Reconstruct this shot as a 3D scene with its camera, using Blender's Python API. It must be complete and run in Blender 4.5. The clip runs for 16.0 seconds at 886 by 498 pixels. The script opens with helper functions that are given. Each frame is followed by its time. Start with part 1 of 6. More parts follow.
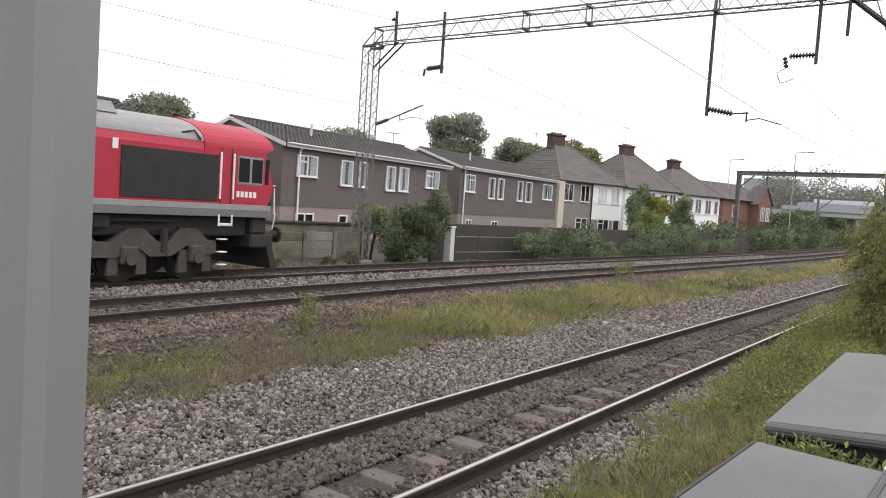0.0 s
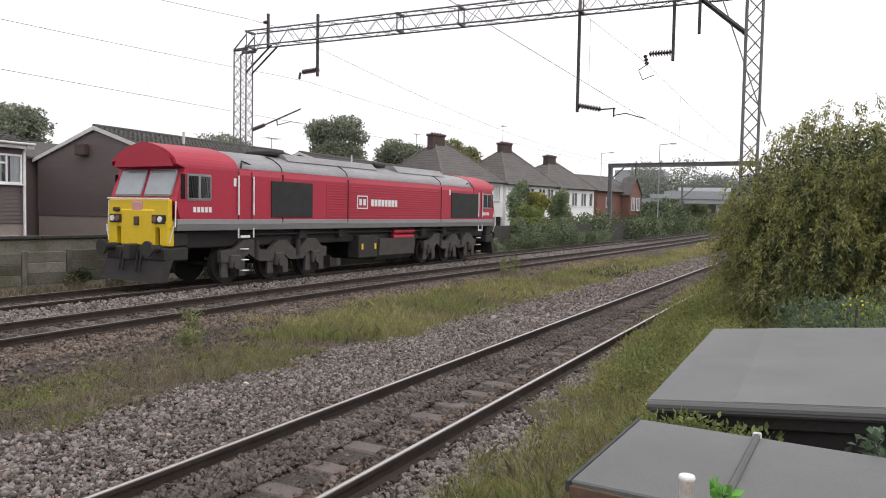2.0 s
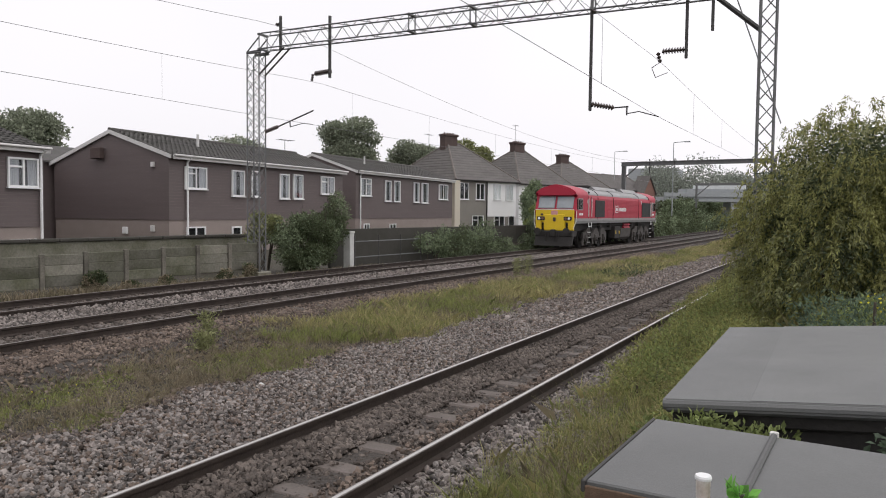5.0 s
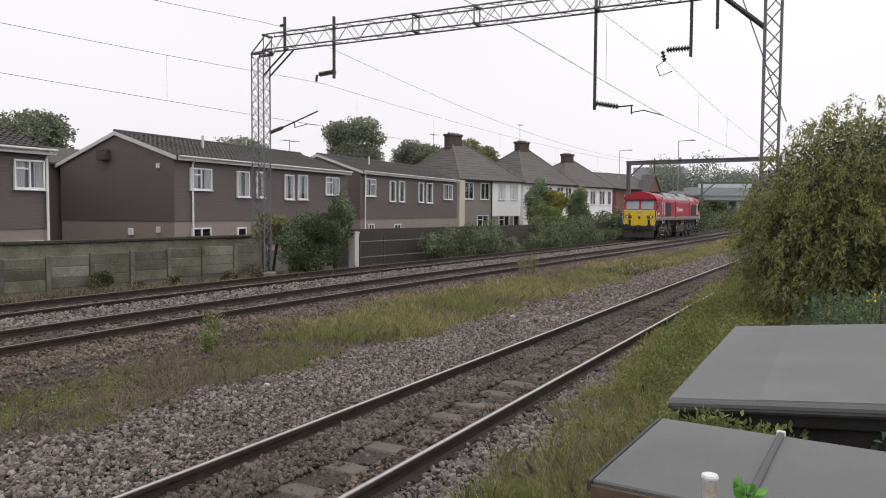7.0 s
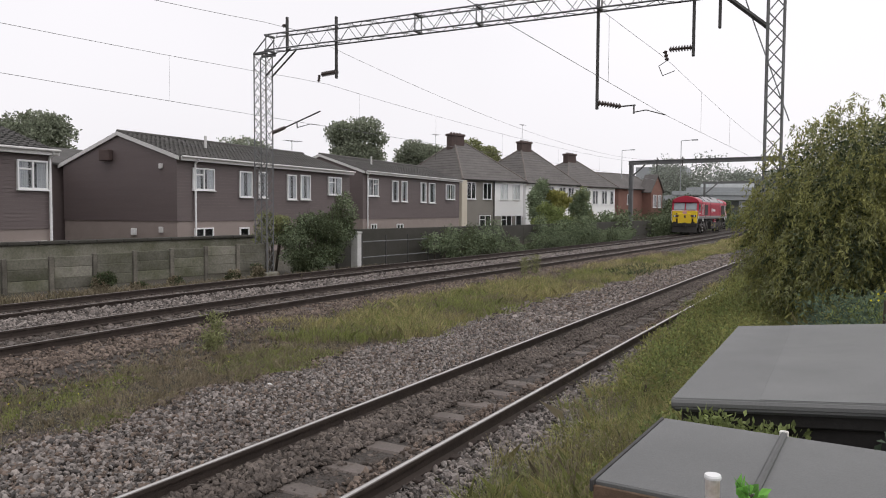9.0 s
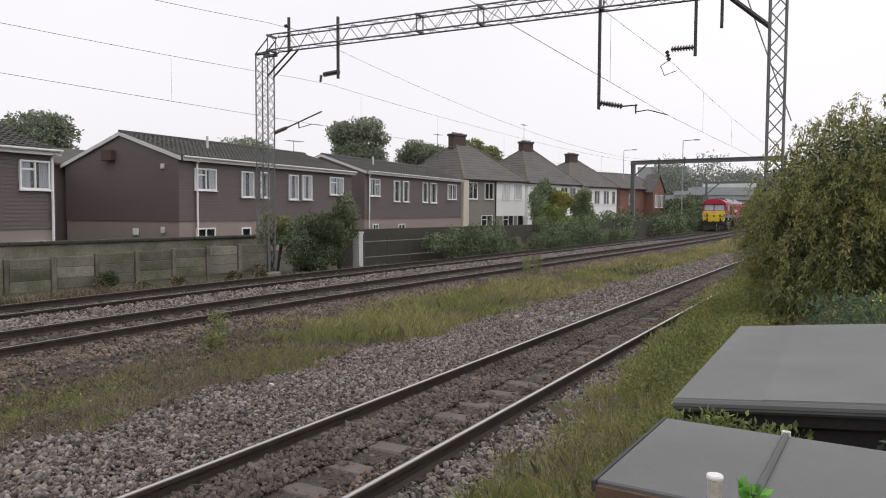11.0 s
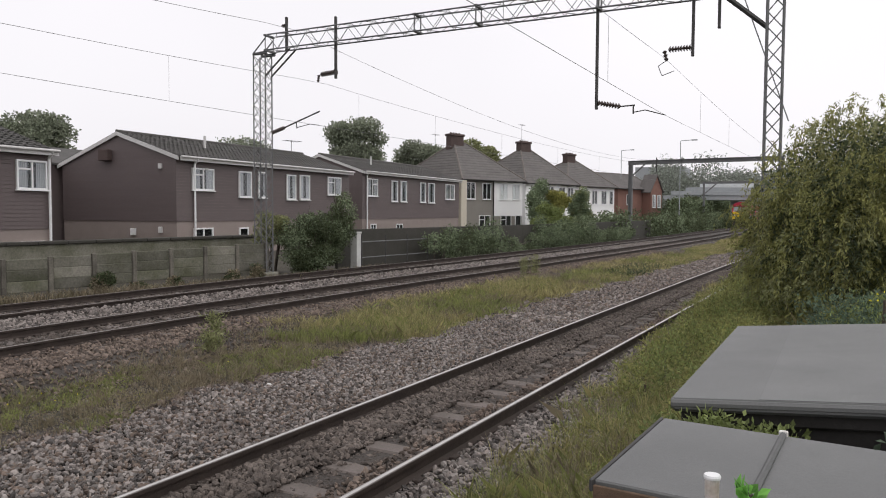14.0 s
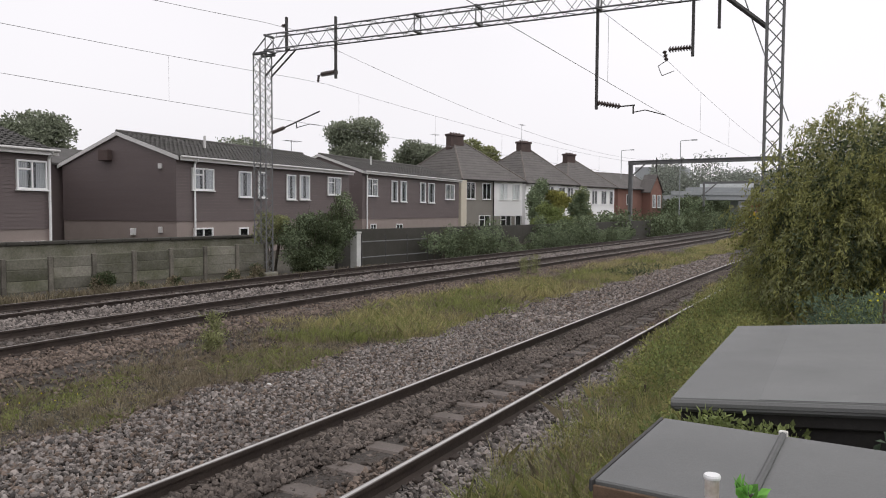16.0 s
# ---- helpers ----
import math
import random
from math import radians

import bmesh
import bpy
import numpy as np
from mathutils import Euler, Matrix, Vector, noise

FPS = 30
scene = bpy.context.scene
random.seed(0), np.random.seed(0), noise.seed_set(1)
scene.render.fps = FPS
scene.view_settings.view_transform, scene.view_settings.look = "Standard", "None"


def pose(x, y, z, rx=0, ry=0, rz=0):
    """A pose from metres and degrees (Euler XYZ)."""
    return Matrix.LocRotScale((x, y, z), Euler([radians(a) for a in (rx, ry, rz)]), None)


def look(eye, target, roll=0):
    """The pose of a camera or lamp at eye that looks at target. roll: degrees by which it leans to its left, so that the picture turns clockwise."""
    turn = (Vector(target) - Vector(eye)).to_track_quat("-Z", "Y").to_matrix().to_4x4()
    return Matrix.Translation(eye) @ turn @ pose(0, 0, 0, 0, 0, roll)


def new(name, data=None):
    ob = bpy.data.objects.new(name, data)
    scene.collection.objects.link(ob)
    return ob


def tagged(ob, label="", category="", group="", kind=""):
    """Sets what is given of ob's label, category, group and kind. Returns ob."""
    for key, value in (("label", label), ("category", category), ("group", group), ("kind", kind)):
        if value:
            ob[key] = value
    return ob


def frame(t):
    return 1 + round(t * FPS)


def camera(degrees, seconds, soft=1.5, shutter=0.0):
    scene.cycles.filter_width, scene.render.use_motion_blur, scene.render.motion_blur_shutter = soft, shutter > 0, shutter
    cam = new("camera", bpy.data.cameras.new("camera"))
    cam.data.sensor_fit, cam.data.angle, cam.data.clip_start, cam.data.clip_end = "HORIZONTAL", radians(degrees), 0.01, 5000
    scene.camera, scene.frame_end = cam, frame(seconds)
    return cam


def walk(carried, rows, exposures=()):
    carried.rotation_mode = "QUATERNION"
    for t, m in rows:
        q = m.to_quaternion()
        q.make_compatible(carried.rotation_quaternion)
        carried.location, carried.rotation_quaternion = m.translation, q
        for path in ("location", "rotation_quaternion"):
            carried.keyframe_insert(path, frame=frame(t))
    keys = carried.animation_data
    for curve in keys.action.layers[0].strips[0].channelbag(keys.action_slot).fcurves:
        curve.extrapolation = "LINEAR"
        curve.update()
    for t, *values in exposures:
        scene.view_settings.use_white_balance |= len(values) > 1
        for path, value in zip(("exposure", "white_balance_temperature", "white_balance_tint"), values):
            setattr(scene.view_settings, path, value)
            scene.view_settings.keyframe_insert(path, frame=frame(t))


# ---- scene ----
# ---- camera ----
cam = camera(62.19, 16.0, soft=1.0)
EYE = (0.0, 0.0, 2.223)
TURNS = [
    (0.0, 86.581, -3.788, -57.245), (0.1, 86.705, -3.465, -59.612), (0.2, 86.855, -3.076, -62.468),
    (0.3, 86.919, -2.909, -63.693), (0.4, 86.977, -2.759, -64.794), (0.5, 87.009, -2.675, -65.406),
    (0.6, 87.040, -2.362, -66.061), (0.7, 87.052, -2.243, -66.311), (0.8, 87.071, -2.049, -66.716),
    (0.9, 87.080, -1.967, -66.888), (1.0, 87.083, -1.929, -66.966), (1.5, 87.081, -1.465, -66.576),
    (2.0, 87.097, -1.066, -66.233), (2.5, 87.100, -0.820, -65.982), (3.0, 87.107, -0.795, -65.773),
    (3.5, 87.102, -0.792, -65.602), (4.0, 87.102, -0.790, -65.444), (6.5, 87.082, -0.346, -64.923),
    (7.0, 87.081, -0.340, -64.849), (7.5, 87.079, -0.350, -64.805), (8.0, 87.075, -0.310, -64.767),
    (8.5, 87.073, -0.302, -64.721), (9.0, 87.074, -0.296, -64.664), (11.5, 87.074, -0.280, -64.499),
    (12.0, 87.071, -0.292, -64.465), (12.5, 87.071, -0.292, -64.454), (13.0, 87.076, -0.287, -64.577),
    (13.5, 87.078, -0.284, -64.698), (14.0, 87.078, -0.286, -64.704), (16.0, 87.077, -0.290, -64.708),
]
walk(cam, [(t, pose(*EYE, a, b, c)) for t, a, b, c in TURNS],
     [(0.0, 0.5), (1.0, 0.4), (2.0, 0.26), (3.5, 0.14), (4.5, 0.08), (6.5, 0.0), (16.0, 0.0)])

# ---- world, sun, exposure ----
world = bpy.data.worlds.new("overcast_sky")
scene.world = world
world.use_nodes = True
wn, wl = world.node_tree.nodes, world.node_tree.links
bg = wn["Background"]
sky = wn.new("ShaderNodeTexSky")
sky.sky_type = "NISHITA"
sky.sun_disc = False
sky.sun_elevation, sky.sun_rotation = radians(42), radians(150)
sky.dust_density = 6.0
hsv = wn.new("ShaderNodeHueSaturation")
hsv.inputs["Saturation"].default_value = 0.12
tc = wn.new("ShaderNodeTexCoord")
cl = wn.new("ShaderNodeTexNoise")
cl.inputs["Scale"].default_value, cl.inputs["Detail"].default_value = 1.8, 3
cr = wn.new("ShaderNodeMapRange")
cr.inputs["To Min"].default_value, cr.inputs["To Max"].default_value = 0.93, 1.07
mixw = wn.new("ShaderNodeMix")
mixw.data_type, mixw.blend_type = "RGBA", "MIX"
mixw.inputs["Factor"].default_value = 0.8
mixw.inputs["B"].default_value = (9.6, 9.35, 9.75, 1)
mulw = wn.new("ShaderNodeMix")
mulw.data_type, mulw.blend_type = "RGBA", "MULTIPLY"
mulw.inputs["Factor"].default_value = 1.0
wl.new(sky.outputs[0], hsv.inputs["Color"])
wl.new(hsv.outputs[0], mixw.inputs["A"])
wl.new(tc.outputs["Generated"], cl.inputs["Vector"])
wl.new(cl.outputs["Fac"], cr.inputs["Value"])
wl.new(mixw.outputs["Result"], mulw.inputs["A"])
wl.new(cr.outputs[0], mulw.inputs["B"])
wl.new(mulw.outputs["Result"], bg.inputs["Color"])
bg.inputs["Strength"].default_value = 0.117
sun_data = bpy.data.lights.new("sun", "SUN")
sun_data.energy, sun_data.angle, sun_data.color = 0.7, radians(25), (1.0, 0.97, 0.93)
sun = new("sun", sun_data)
sun.matrix_world = look((0, 0, 50), (18, 20, 0))


# ---- materials ----
def mat(name, base, rough=0.8, metal=0.0, var=0.25, scale=3.0, fine=60.0, bump=0.3, second=None, spec=0.5, island=0.0, stretch=None, dist=0.01):
    """Two scales of noise over the base colour, a fine bump, and a second tone in patches."""
    m = bpy.data.materials.new(name)
    m.use_nodes = True
    n, l = m.node_tree.nodes, m.node_tree.links
    b = n["Principled BSDF"]
    b.inputs["Roughness"].default_value, b.inputs["Metallic"].default_value = rough, metal
    b.inputs["Specular IOR Level"].default_value = spec
    co = n.new("ShaderNodeNewGeometry") if stretch is None else n.new("ShaderNodeTexCoord")
    src = co.outputs["Position"] if stretch is None else co.outputs["Object"]
    if stretch is not None:
        mp_ = n.new("ShaderNodeMapping")
        mp_.inputs["Scale"].default_value = stretch
        l.new(src, mp_.inputs["Vector"])
        src = mp_.outputs[0]
    big = n.new("ShaderNodeTexNoise")
    big.inputs["Scale"].default_value, big.inputs["Detail"].default_value, big.inputs["Roughness"].default_value = scale, 6, 0.65
    small = n.new("ShaderNodeTexNoise")
    small.inputs["Scale"].default_value, small.inputs["Detail"].default_value = fine, 4
    l.new(src, big.inputs["Vector"])
    l.new(src, small.inputs["Vector"])
    second = second or tuple(c * 0.55 for c in base)
    ramp = n.new("ShaderNodeMapRange")
    ramp.inputs["From Min"].default_value, ramp.inputs["From Max"].default_value = 0.36, 0.64
    l.new(big.outputs["Fac"], ramp.inputs["Value"])
    amount = n.new("ShaderNodeMath")
    amount.operation = "MULTIPLY"
    amount.inputs[1].default_value = min(1.0, var * 2)
    l.new(ramp.outputs[0], amount.inputs[0])
    mx = n.new("ShaderNodeMix")
    mx.data_type = "RGBA"
    mx.inputs["A"].default_value, mx.inputs["B"].default_value = (*base, 1), (*second, 1)
    l.new(amount.outputs[0], mx.inputs["Factor"])
    gr = n.new("ShaderNodeMapRange")
    gr.inputs["To Min"].default_value, gr.inputs["To Max"].default_value = 1 - var, 1 + var
    l.new(small.outputs["Fac"], gr.inputs["Value"])
    mul = n.new("ShaderNodeMix")
    mul.data_type, mul.blend_type = "RGBA", "MULTIPLY"
    mul.inputs["Factor"].default_value = 1
    l.new(mx.outputs["Result"], mul.inputs["A"])
    l.new(gr.outputs[0], mul.inputs["B"])
    out = mul.outputs["Result"]
    if island:
        g = n.new("ShaderNodeNewGeometry")
        o = n.new("ShaderNodeObjectInfo")
        ad = n.new("ShaderNodeMath")
        ad.operation = "ADD"
        fr = n.new("ShaderNodeMath")
        fr.operation = "FRACT"
        l.new(g.outputs["Random Per Island"], ad.inputs[0])
        l.new(o.outputs["Random"], ad.inputs[1])
        l.new(ad.outputs[0], fr.inputs[0])
        ir = n.new("ShaderNodeMapRange")
        ir.inputs["To Min"].default_value, ir.inputs["To Max"].default_value = 1 - island, 1 + island
        l.new(fr.outputs[0], ir.inputs["Value"])
        m2 = n.new("ShaderNodeMix")
        m2.data_type, m2.blend_type = "RGBA", "MULTIPLY"
        m2.inputs["Factor"].default_value = 1
        l.new(out, m2.inputs["A"])
        l.new(ir.outputs[0], m2.inputs["B"])
        out = m2.outputs["Result"]
    l.new(out, b.inputs["Base Color"])
    if bump:
        bp = n.new("ShaderNodeBump")
        bp.inputs["Strength"].default_value, bp.inputs["Distance"].default_value = bump, dist
        l.new(small.outputs["Fac"], bp.inputs["Height"])
        l.new(bp.outputs[0], b.inputs["Normal"])
    rr = n.new("ShaderNodeMapRange")
    rr.inputs["To Min"].default_value, rr.inputs["To Max"].default_value = max(0.03, rough - 0.1), min(1, rough + 0.1)
    l.new(big.outputs["Fac"], rr.inputs["Value"])
    l.new(rr.outputs[0], b.inputs["Roughness"])
    return m


def leaf_mat(name, a, b_):
    m = mat(name, a, 0.65, var=0.22, scale=1.1, fine=9, bump=0, second=b_, island=0.45, spec=0.25)
    n, l = m.node_tree.nodes, m.node_tree.links
    b = n["Principled BSDF"]
    col = b.inputs["Base Color"].links[0].from_socket
    tr = n.new("ShaderNodeBsdfTranslucent")
    l.new(col, tr.inputs["Color"])
    ms = n.new("ShaderNodeMixShader")
    ms.inputs[0].default_value = 0.4
    l.new(b.outputs[0], ms.inputs[1])
    l.new(tr.outputs[0], ms.inputs[2])
    l.new(ms.outputs[0], n["Material Output"].inputs["Surface"])
    return m


M = dict(
    soil=mat("soil", (0.055, 0.046, 0.036), 0.95, var=0.35, scale=0.7, fine=25, bump=0.8, second=(0.042, 0.042, 0.022), dist=0.03),
    ballast=mat("ballast", (0.058, 0.049, 0.042), 0.92, var=0.4, scale=0.9, fine=22, bump=1.0, second=(0.042, 0.034, 0.03), dist=0.05),
    stone=mat("stone", (0.195, 0.172, 0.158), 0.85, var=0.3, scale=0.6, fine=40, bump=0.3, second=(0.10, 0.08, 0.07), island=0.72),
    stone_grey=mat("stone_grey", (0.20, 0.182, 0.17), 0.85, var=0.3, scale=0.9, fine=40, bump=0.3, second=(0.105, 0.088, 0.08), island=0.75),
    stone_brown=mat("stone_brown", (0.15, 0.116, 0.094), 0.88, var=0.3, scale=0.9, fine=40, bump=0.3, second=(0.085, 0.062, 0.05), island=0.6),
    stone_dark=mat("stone_dark", (0.128, 0.106, 0.092), 0.9, var=0.3, scale=0.8, fine=40, bump=0.3, second=(0.05, 0.04, 0.034), island=0.5),
    railhead=mat("railhead", (0.56, 0.54, 0.52), 0.38, 0.85, var=0.1, scale=2, fine=30, bump=0.05, stretch=(0.5, 20, 20)),
    raildull=mat("raildull", (0.17, 0.15, 0.135), 0.5, 0.5, var=0.2, scale=2, fine=30, bump=0.08),
    railside=mat("railside", (0.045, 0.032, 0.026), 0.85, 0.1, var=0.35, scale=5, fine=50, bump=0.3),
    sleeper=mat("sleeper", (0.125, 0.105, 0.095), 0.92, var=0.3, scale=3, fine=45, bump=0.4, second=(0.085, 0.072, 0.062), island=0.2),
    cladding=mat("cladding", (0.115, 0.090, 0.088), 0.62, var=0.2, scale=0.7, fine=14, bump=0.15, second=(0.098, 0.076, 0.074), stretch=(0.4, 0.4, 5)),
    render_pink=mat("render_pink", (0.27, 0.225, 0.205), 0.9, var=0.18, scale=1.2, fine=30, bump=0.3, second=(0.21, 0.175, 0.16)),
    tile_dark=mat("tile_dark", (0.082, 0.076, 0.074), 0.85, var=0.3, scale=1.3, fine=12, bump=0.4, second=(0.055, 0.056, 0.045), island=0.15),
    tile_brown=mat("tile_brown", (0.128, 0.118, 0.112), 0.88, var=0.3, scale=0.8, fine=6, bump=0.5, second=(0.09, 0.083, 0.08), dist=0.05),
    upvc=mat("upvc", (0.78, 0.78, 0.78), 0.4, var=0.06, scale=2, fine=20, bump=0.02),
    fascia=mat("fascia", (0.60, 0.59, 0.58), 0.55, var=0.14, scale=1.5, fine=20, bump=0.05, second=(0.46, 0.45, 0.43)),
    glass=mat("glass", (0.012, 0.013, 0.014), 0.2, var=0.1, scale=1, fine=5, bump=0, spec=0.12),
    curtain=mat("curtain", (0.42, 0.42, 0.44), 0.9, var=0.2, scale=1.2, fine=9, bump=0.2, second=(0.22, 0.22, 0.24), stretch=(5, 5, 0.4)),
    steel=mat("steel", (0.165, 0.168, 0.17), 0.6, 0.3, var=0.2, scale=2, fine=30, bump=0.1, second=(0.11, 0.107, 0.104)),
    steel_dark=mat("steel_dark", (0.07, 0.068, 0.066), 0.65, 0.3, var=0.25, scale=3, fine=30, bump=0.1),
    insulator=mat("insulator", (0.075, 0.055, 0.05), 0.35, var=0.2, scale=6, fine=40, bump=0.05),
    wire=mat("wire", (0.22, 0.22, 0.225), 0.6, 0.4, var=0.1, scale=1, fine=5, bump=0),
    concrete=mat("concrete", (0.175, 0.166, 0.138), 0.95, var=0.45, scale=0.9, fine=18, bump=0.5, second=(0.075, 0.078, 0.046), island=0.28, dist=0.02),
    concrete_post=mat("concrete_post", (0.17, 0.155, 0.13), 0.95, var=0.4, scale=1.1, fine=22, bump=0.4, second=(0.06, 0.056, 0.045), island=0.35),
    concrete_dark=mat("concrete_dark", (0.05, 0.046, 0.04), 0.95, var=0.3, scale=2, fine=22, bump=0.4, second=(0.04, 0.041, 0.03)),
    white_post=mat("white_post", (0.55, 0.55, 0.53), 0.8, var=0.2, scale=3, fine=30, bump=0.2, second=(0.36, 0.35, 0.33)),
    render_grey=mat("render_grey", (0.24, 0.225, 0.20), 0.92, var=0.15, scale=0.8, fine=14, bump=0.4, second=(0.19, 0.178, 0.16)),
    render_cream=mat("render_cream", (0.55, 0.50, 0.41), 0.85, var=0.1, scale=0.8, fine=14, bump=0.2, second=(0.45, 0.41, 0.34)),
    render_white=mat("render_white", (0.84, 0.84, 0.83), 0.8, var=0.06, scale=0.8, fine=14, bump=0.2, second=(0.66, 0.66, 0.65)),
    brick=mat("brick", (0.22, 0.115, 0.09), 0.9, var=0.25, scale=0.7, fine=9, bump=0.4, second=(0.155, 0.085, 0.07)),
    brick_dark=mat("brick_dark", (0.088, 0.060, 0.054), 0.92, var=0.3, scale=1.5, fine=9, bump=0.5, second=(0.055, 0.042, 0.039), dist=0.03),
    felt=mat("felt", (0.132, 0.134, 0.132), 0.5, var=0.3, scale=0.8, fine=160, bump=0.35, second=(0.092, 0.094, 0.093), dist=0.003, island=0.1),
    felt_edge=mat("felt_edge", (0.10, 0.102, 0.10), 0.7, var=0.15, scale=3, fine=90, bump=0.3, dist=0.004),
    timber=mat("timber", (0.13, 0.082, 0.052), 0.8, var=0.3, scale=4, fine=40, bump=0.4, second=(0.075, 0.048, 0.03), stretch=(1, 6, 6)),
    timber_dark=mat("timber_dark", (0.035, 0.032, 0.03), 0.9, var=0.3, scale=3, fine=40, bump=0.4),
    grey_paint=mat("grey_paint", (0.21, 0.212, 0.215), 0.55, var=0.06, scale=1.5, fine=60, bump=0.05, second=(0.18, 0.18, 0.182)),
    white_plastic=mat("white_plastic", (0.7, 0.7, 0.68), 0.5, var=0.3, scale=14, fine=60, bump=0.1, second=(0.30, 0.20, 0.12)),
    red=mat("red", (0.385, 0.011, 0.038), 0.48, var=0.1, scale=0.9, fine=12, bump=0.03, second=(0.33, 0.012, 0.034), stretch=(1, 1, 1)),
    yellow=mat("yellow", (0.72, 0.50, 0.015), 0.42, var=0.1, scale=1.5, fine=14, bump=0.03, second=(0.58, 0.40, 0.02), stretch=(1, 1, 1)),
    roof_grey=mat("roof_grey", (0.27, 0.27, 0.275), 0.42, var=0.3, scale=1.0, fine=10, bump=0.08, second=(0.17, 0.165, 0.16), stretch=(0.6, 2, 2)),
    sill_grey=mat("sill_grey", (0.15, 0.148, 0.147), 0.55, var=0.15, scale=2, fine=14, bump=0.05, stretch=(1, 1, 1)),
    sill_pale=mat("sill_pale", (0.27, 0.265, 0.265), 0.55, var=0.2, scale=2, fine=14, bump=0.05, second=(0.19, 0.185, 0.18), stretch=(0.6, 1, 1)),
    grille=mat("grille", (0.018, 0.018, 0.019), 0.7, var=0.3, scale=3, fine=30, bump=0.2, stretch=(1, 1, 1)),
    under=mat("under", (0.036, 0.033, 0.031), 0.85, 0.1, var=0.35, scale=2, fine=18, bump=0.3, second=(0.028, 0.026, 0.025), stretch=(1, 1, 1)),
    bogie=mat("bogie", (0.075, 0.068, 0.063), 0.85, 0.1, var=0.35, scale=2.2, fine=18, bump=0.3, second=(0.055, 0.048, 0.044), stretch=(1, 1, 1)),
    white=mat("white", (0.75, 0.75, 0.74), 0.5, var=0.06, scale=3, fine=20, bump=0.02, stretch=(1, 1, 1)),
    # Windscreen glass: the sky's reflection is put into the pale base colours.
    screen_reflect=mat("screen_reflect", (0.28, 0.31, 0.33), 0.08, var=0.15, scale=1.2, fine=4, bump=0, second=(0.20, 0.22, 0.24), spec=0.9, stretch=(1, 1, 1)),
    pink_badge=mat("pink_badge", (0.62, 0.30, 0.30), 0.5, var=0.1, scale=3, fine=20, bump=0.02, stretch=(1, 1, 1)),
    lamp=mat("lamp", (0.85, 0.85, 0.82), 0.15, var=0.05, scale=3, fine=20, bump=0, stretch=(1, 1, 1)),
    bark=mat("bark", (0.085, 0.07, 0.055), 0.95, var=0.35, scale=4, fine=30, bump=0.6, dist=0.02),
    # Tree leaves are lighter and greyer to paint in some distance haze.
    leaf_tree=leaf_mat("leaf_tree", (0.25, 0.275, 0.20), (0.175, 0.20, 0.14)),
    leaf_pale=leaf_mat("leaf_pale", (0.24, 0.25, 0.12), (0.17, 0.19, 0.09)),
    # Distance haze over the far woodland is mixed into this grey-green.
    leaf_far=leaf_mat("leaf_far", (0.24, 0.26, 0.22), (0.19, 0.215, 0.185)),
    leaf_bush=leaf_mat("leaf_bush", (0.275, 0.275, 0.10), (0.155, 0.17, 0.062)),
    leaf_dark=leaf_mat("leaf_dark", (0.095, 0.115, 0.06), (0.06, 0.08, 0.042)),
    leaf_hedge=leaf_mat("leaf_hedge", (0.225, 0.275, 0.165), (0.145, 0.185, 0.115)),
    leaf_green=leaf_mat("leaf_green", (0.21, 0.25, 0.09), (0.135, 0.165, 0.065)),
    leaf_blue=leaf_mat("leaf_blue", (0.12, 0.165, 0.11), (0.075, 0.11, 0.07)),
    leaf_yellow=leaf_mat("leaf_yellow", (0.32, 0.31, 0.10), (0.23, 0.24, 0.08)),
    flower=leaf_mat("flower", (0.75, 0.68, 0.05), (0.6, 0.52, 0.04)),
    leaf_bright=leaf_mat("leaf_bright", (0.17, 0.40, 0.08), (0.10, 0.28, 0.05)),
    grass_dry=leaf_mat("grass_dry", (0.40, 0.355, 0.175), (0.27, 0.26, 0.12)),
    grass_green=leaf_mat("grass_green", (0.25, 0.275, 0.095), (0.175, 0.195, 0.08)),
    weed=leaf_mat("weed", (0.27, 0.225, 0.16), (0.19, 0.18, 0.105)),
    bridge=mat("bridge", (0.34, 0.36, 0.37), 0.8, var=0.15, scale=0.3, fine=3, bump=0.1, second=(0.25, 0.265, 0.275)),
    bridge_pale=mat("bridge_pale", (0.62, 0.65, 0.66), 0.7, var=0.12, scale=0.3, fine=3, bump=0.1),
)


# ---- building blocks ----
def mesh_ob(name, bm, material, parent=None, label="", smooth=False):
    me = bpy.data.meshes.new(name)
    if smooth:
        for f in bm.faces:
            f.smooth = True
    bm.to_mesh(me)
    bm.free()
    for m in material if isinstance(material, (list, tuple)) else [material]:
        me.materials.append(m)
    ob = new(name, me)
    ob.parent = parent
    if label:
        ob["label"] = label
    return ob


def part(name, bm, material, parent, label="", smooth=False):
    return mesh_ob(name, bm, material, parent, label, smooth)


def thing(name, m, label, category, group="", kind=""):
    ob = new(name)
    ob.matrix_world = m
    return tagged(ob, label, category, group, kind)


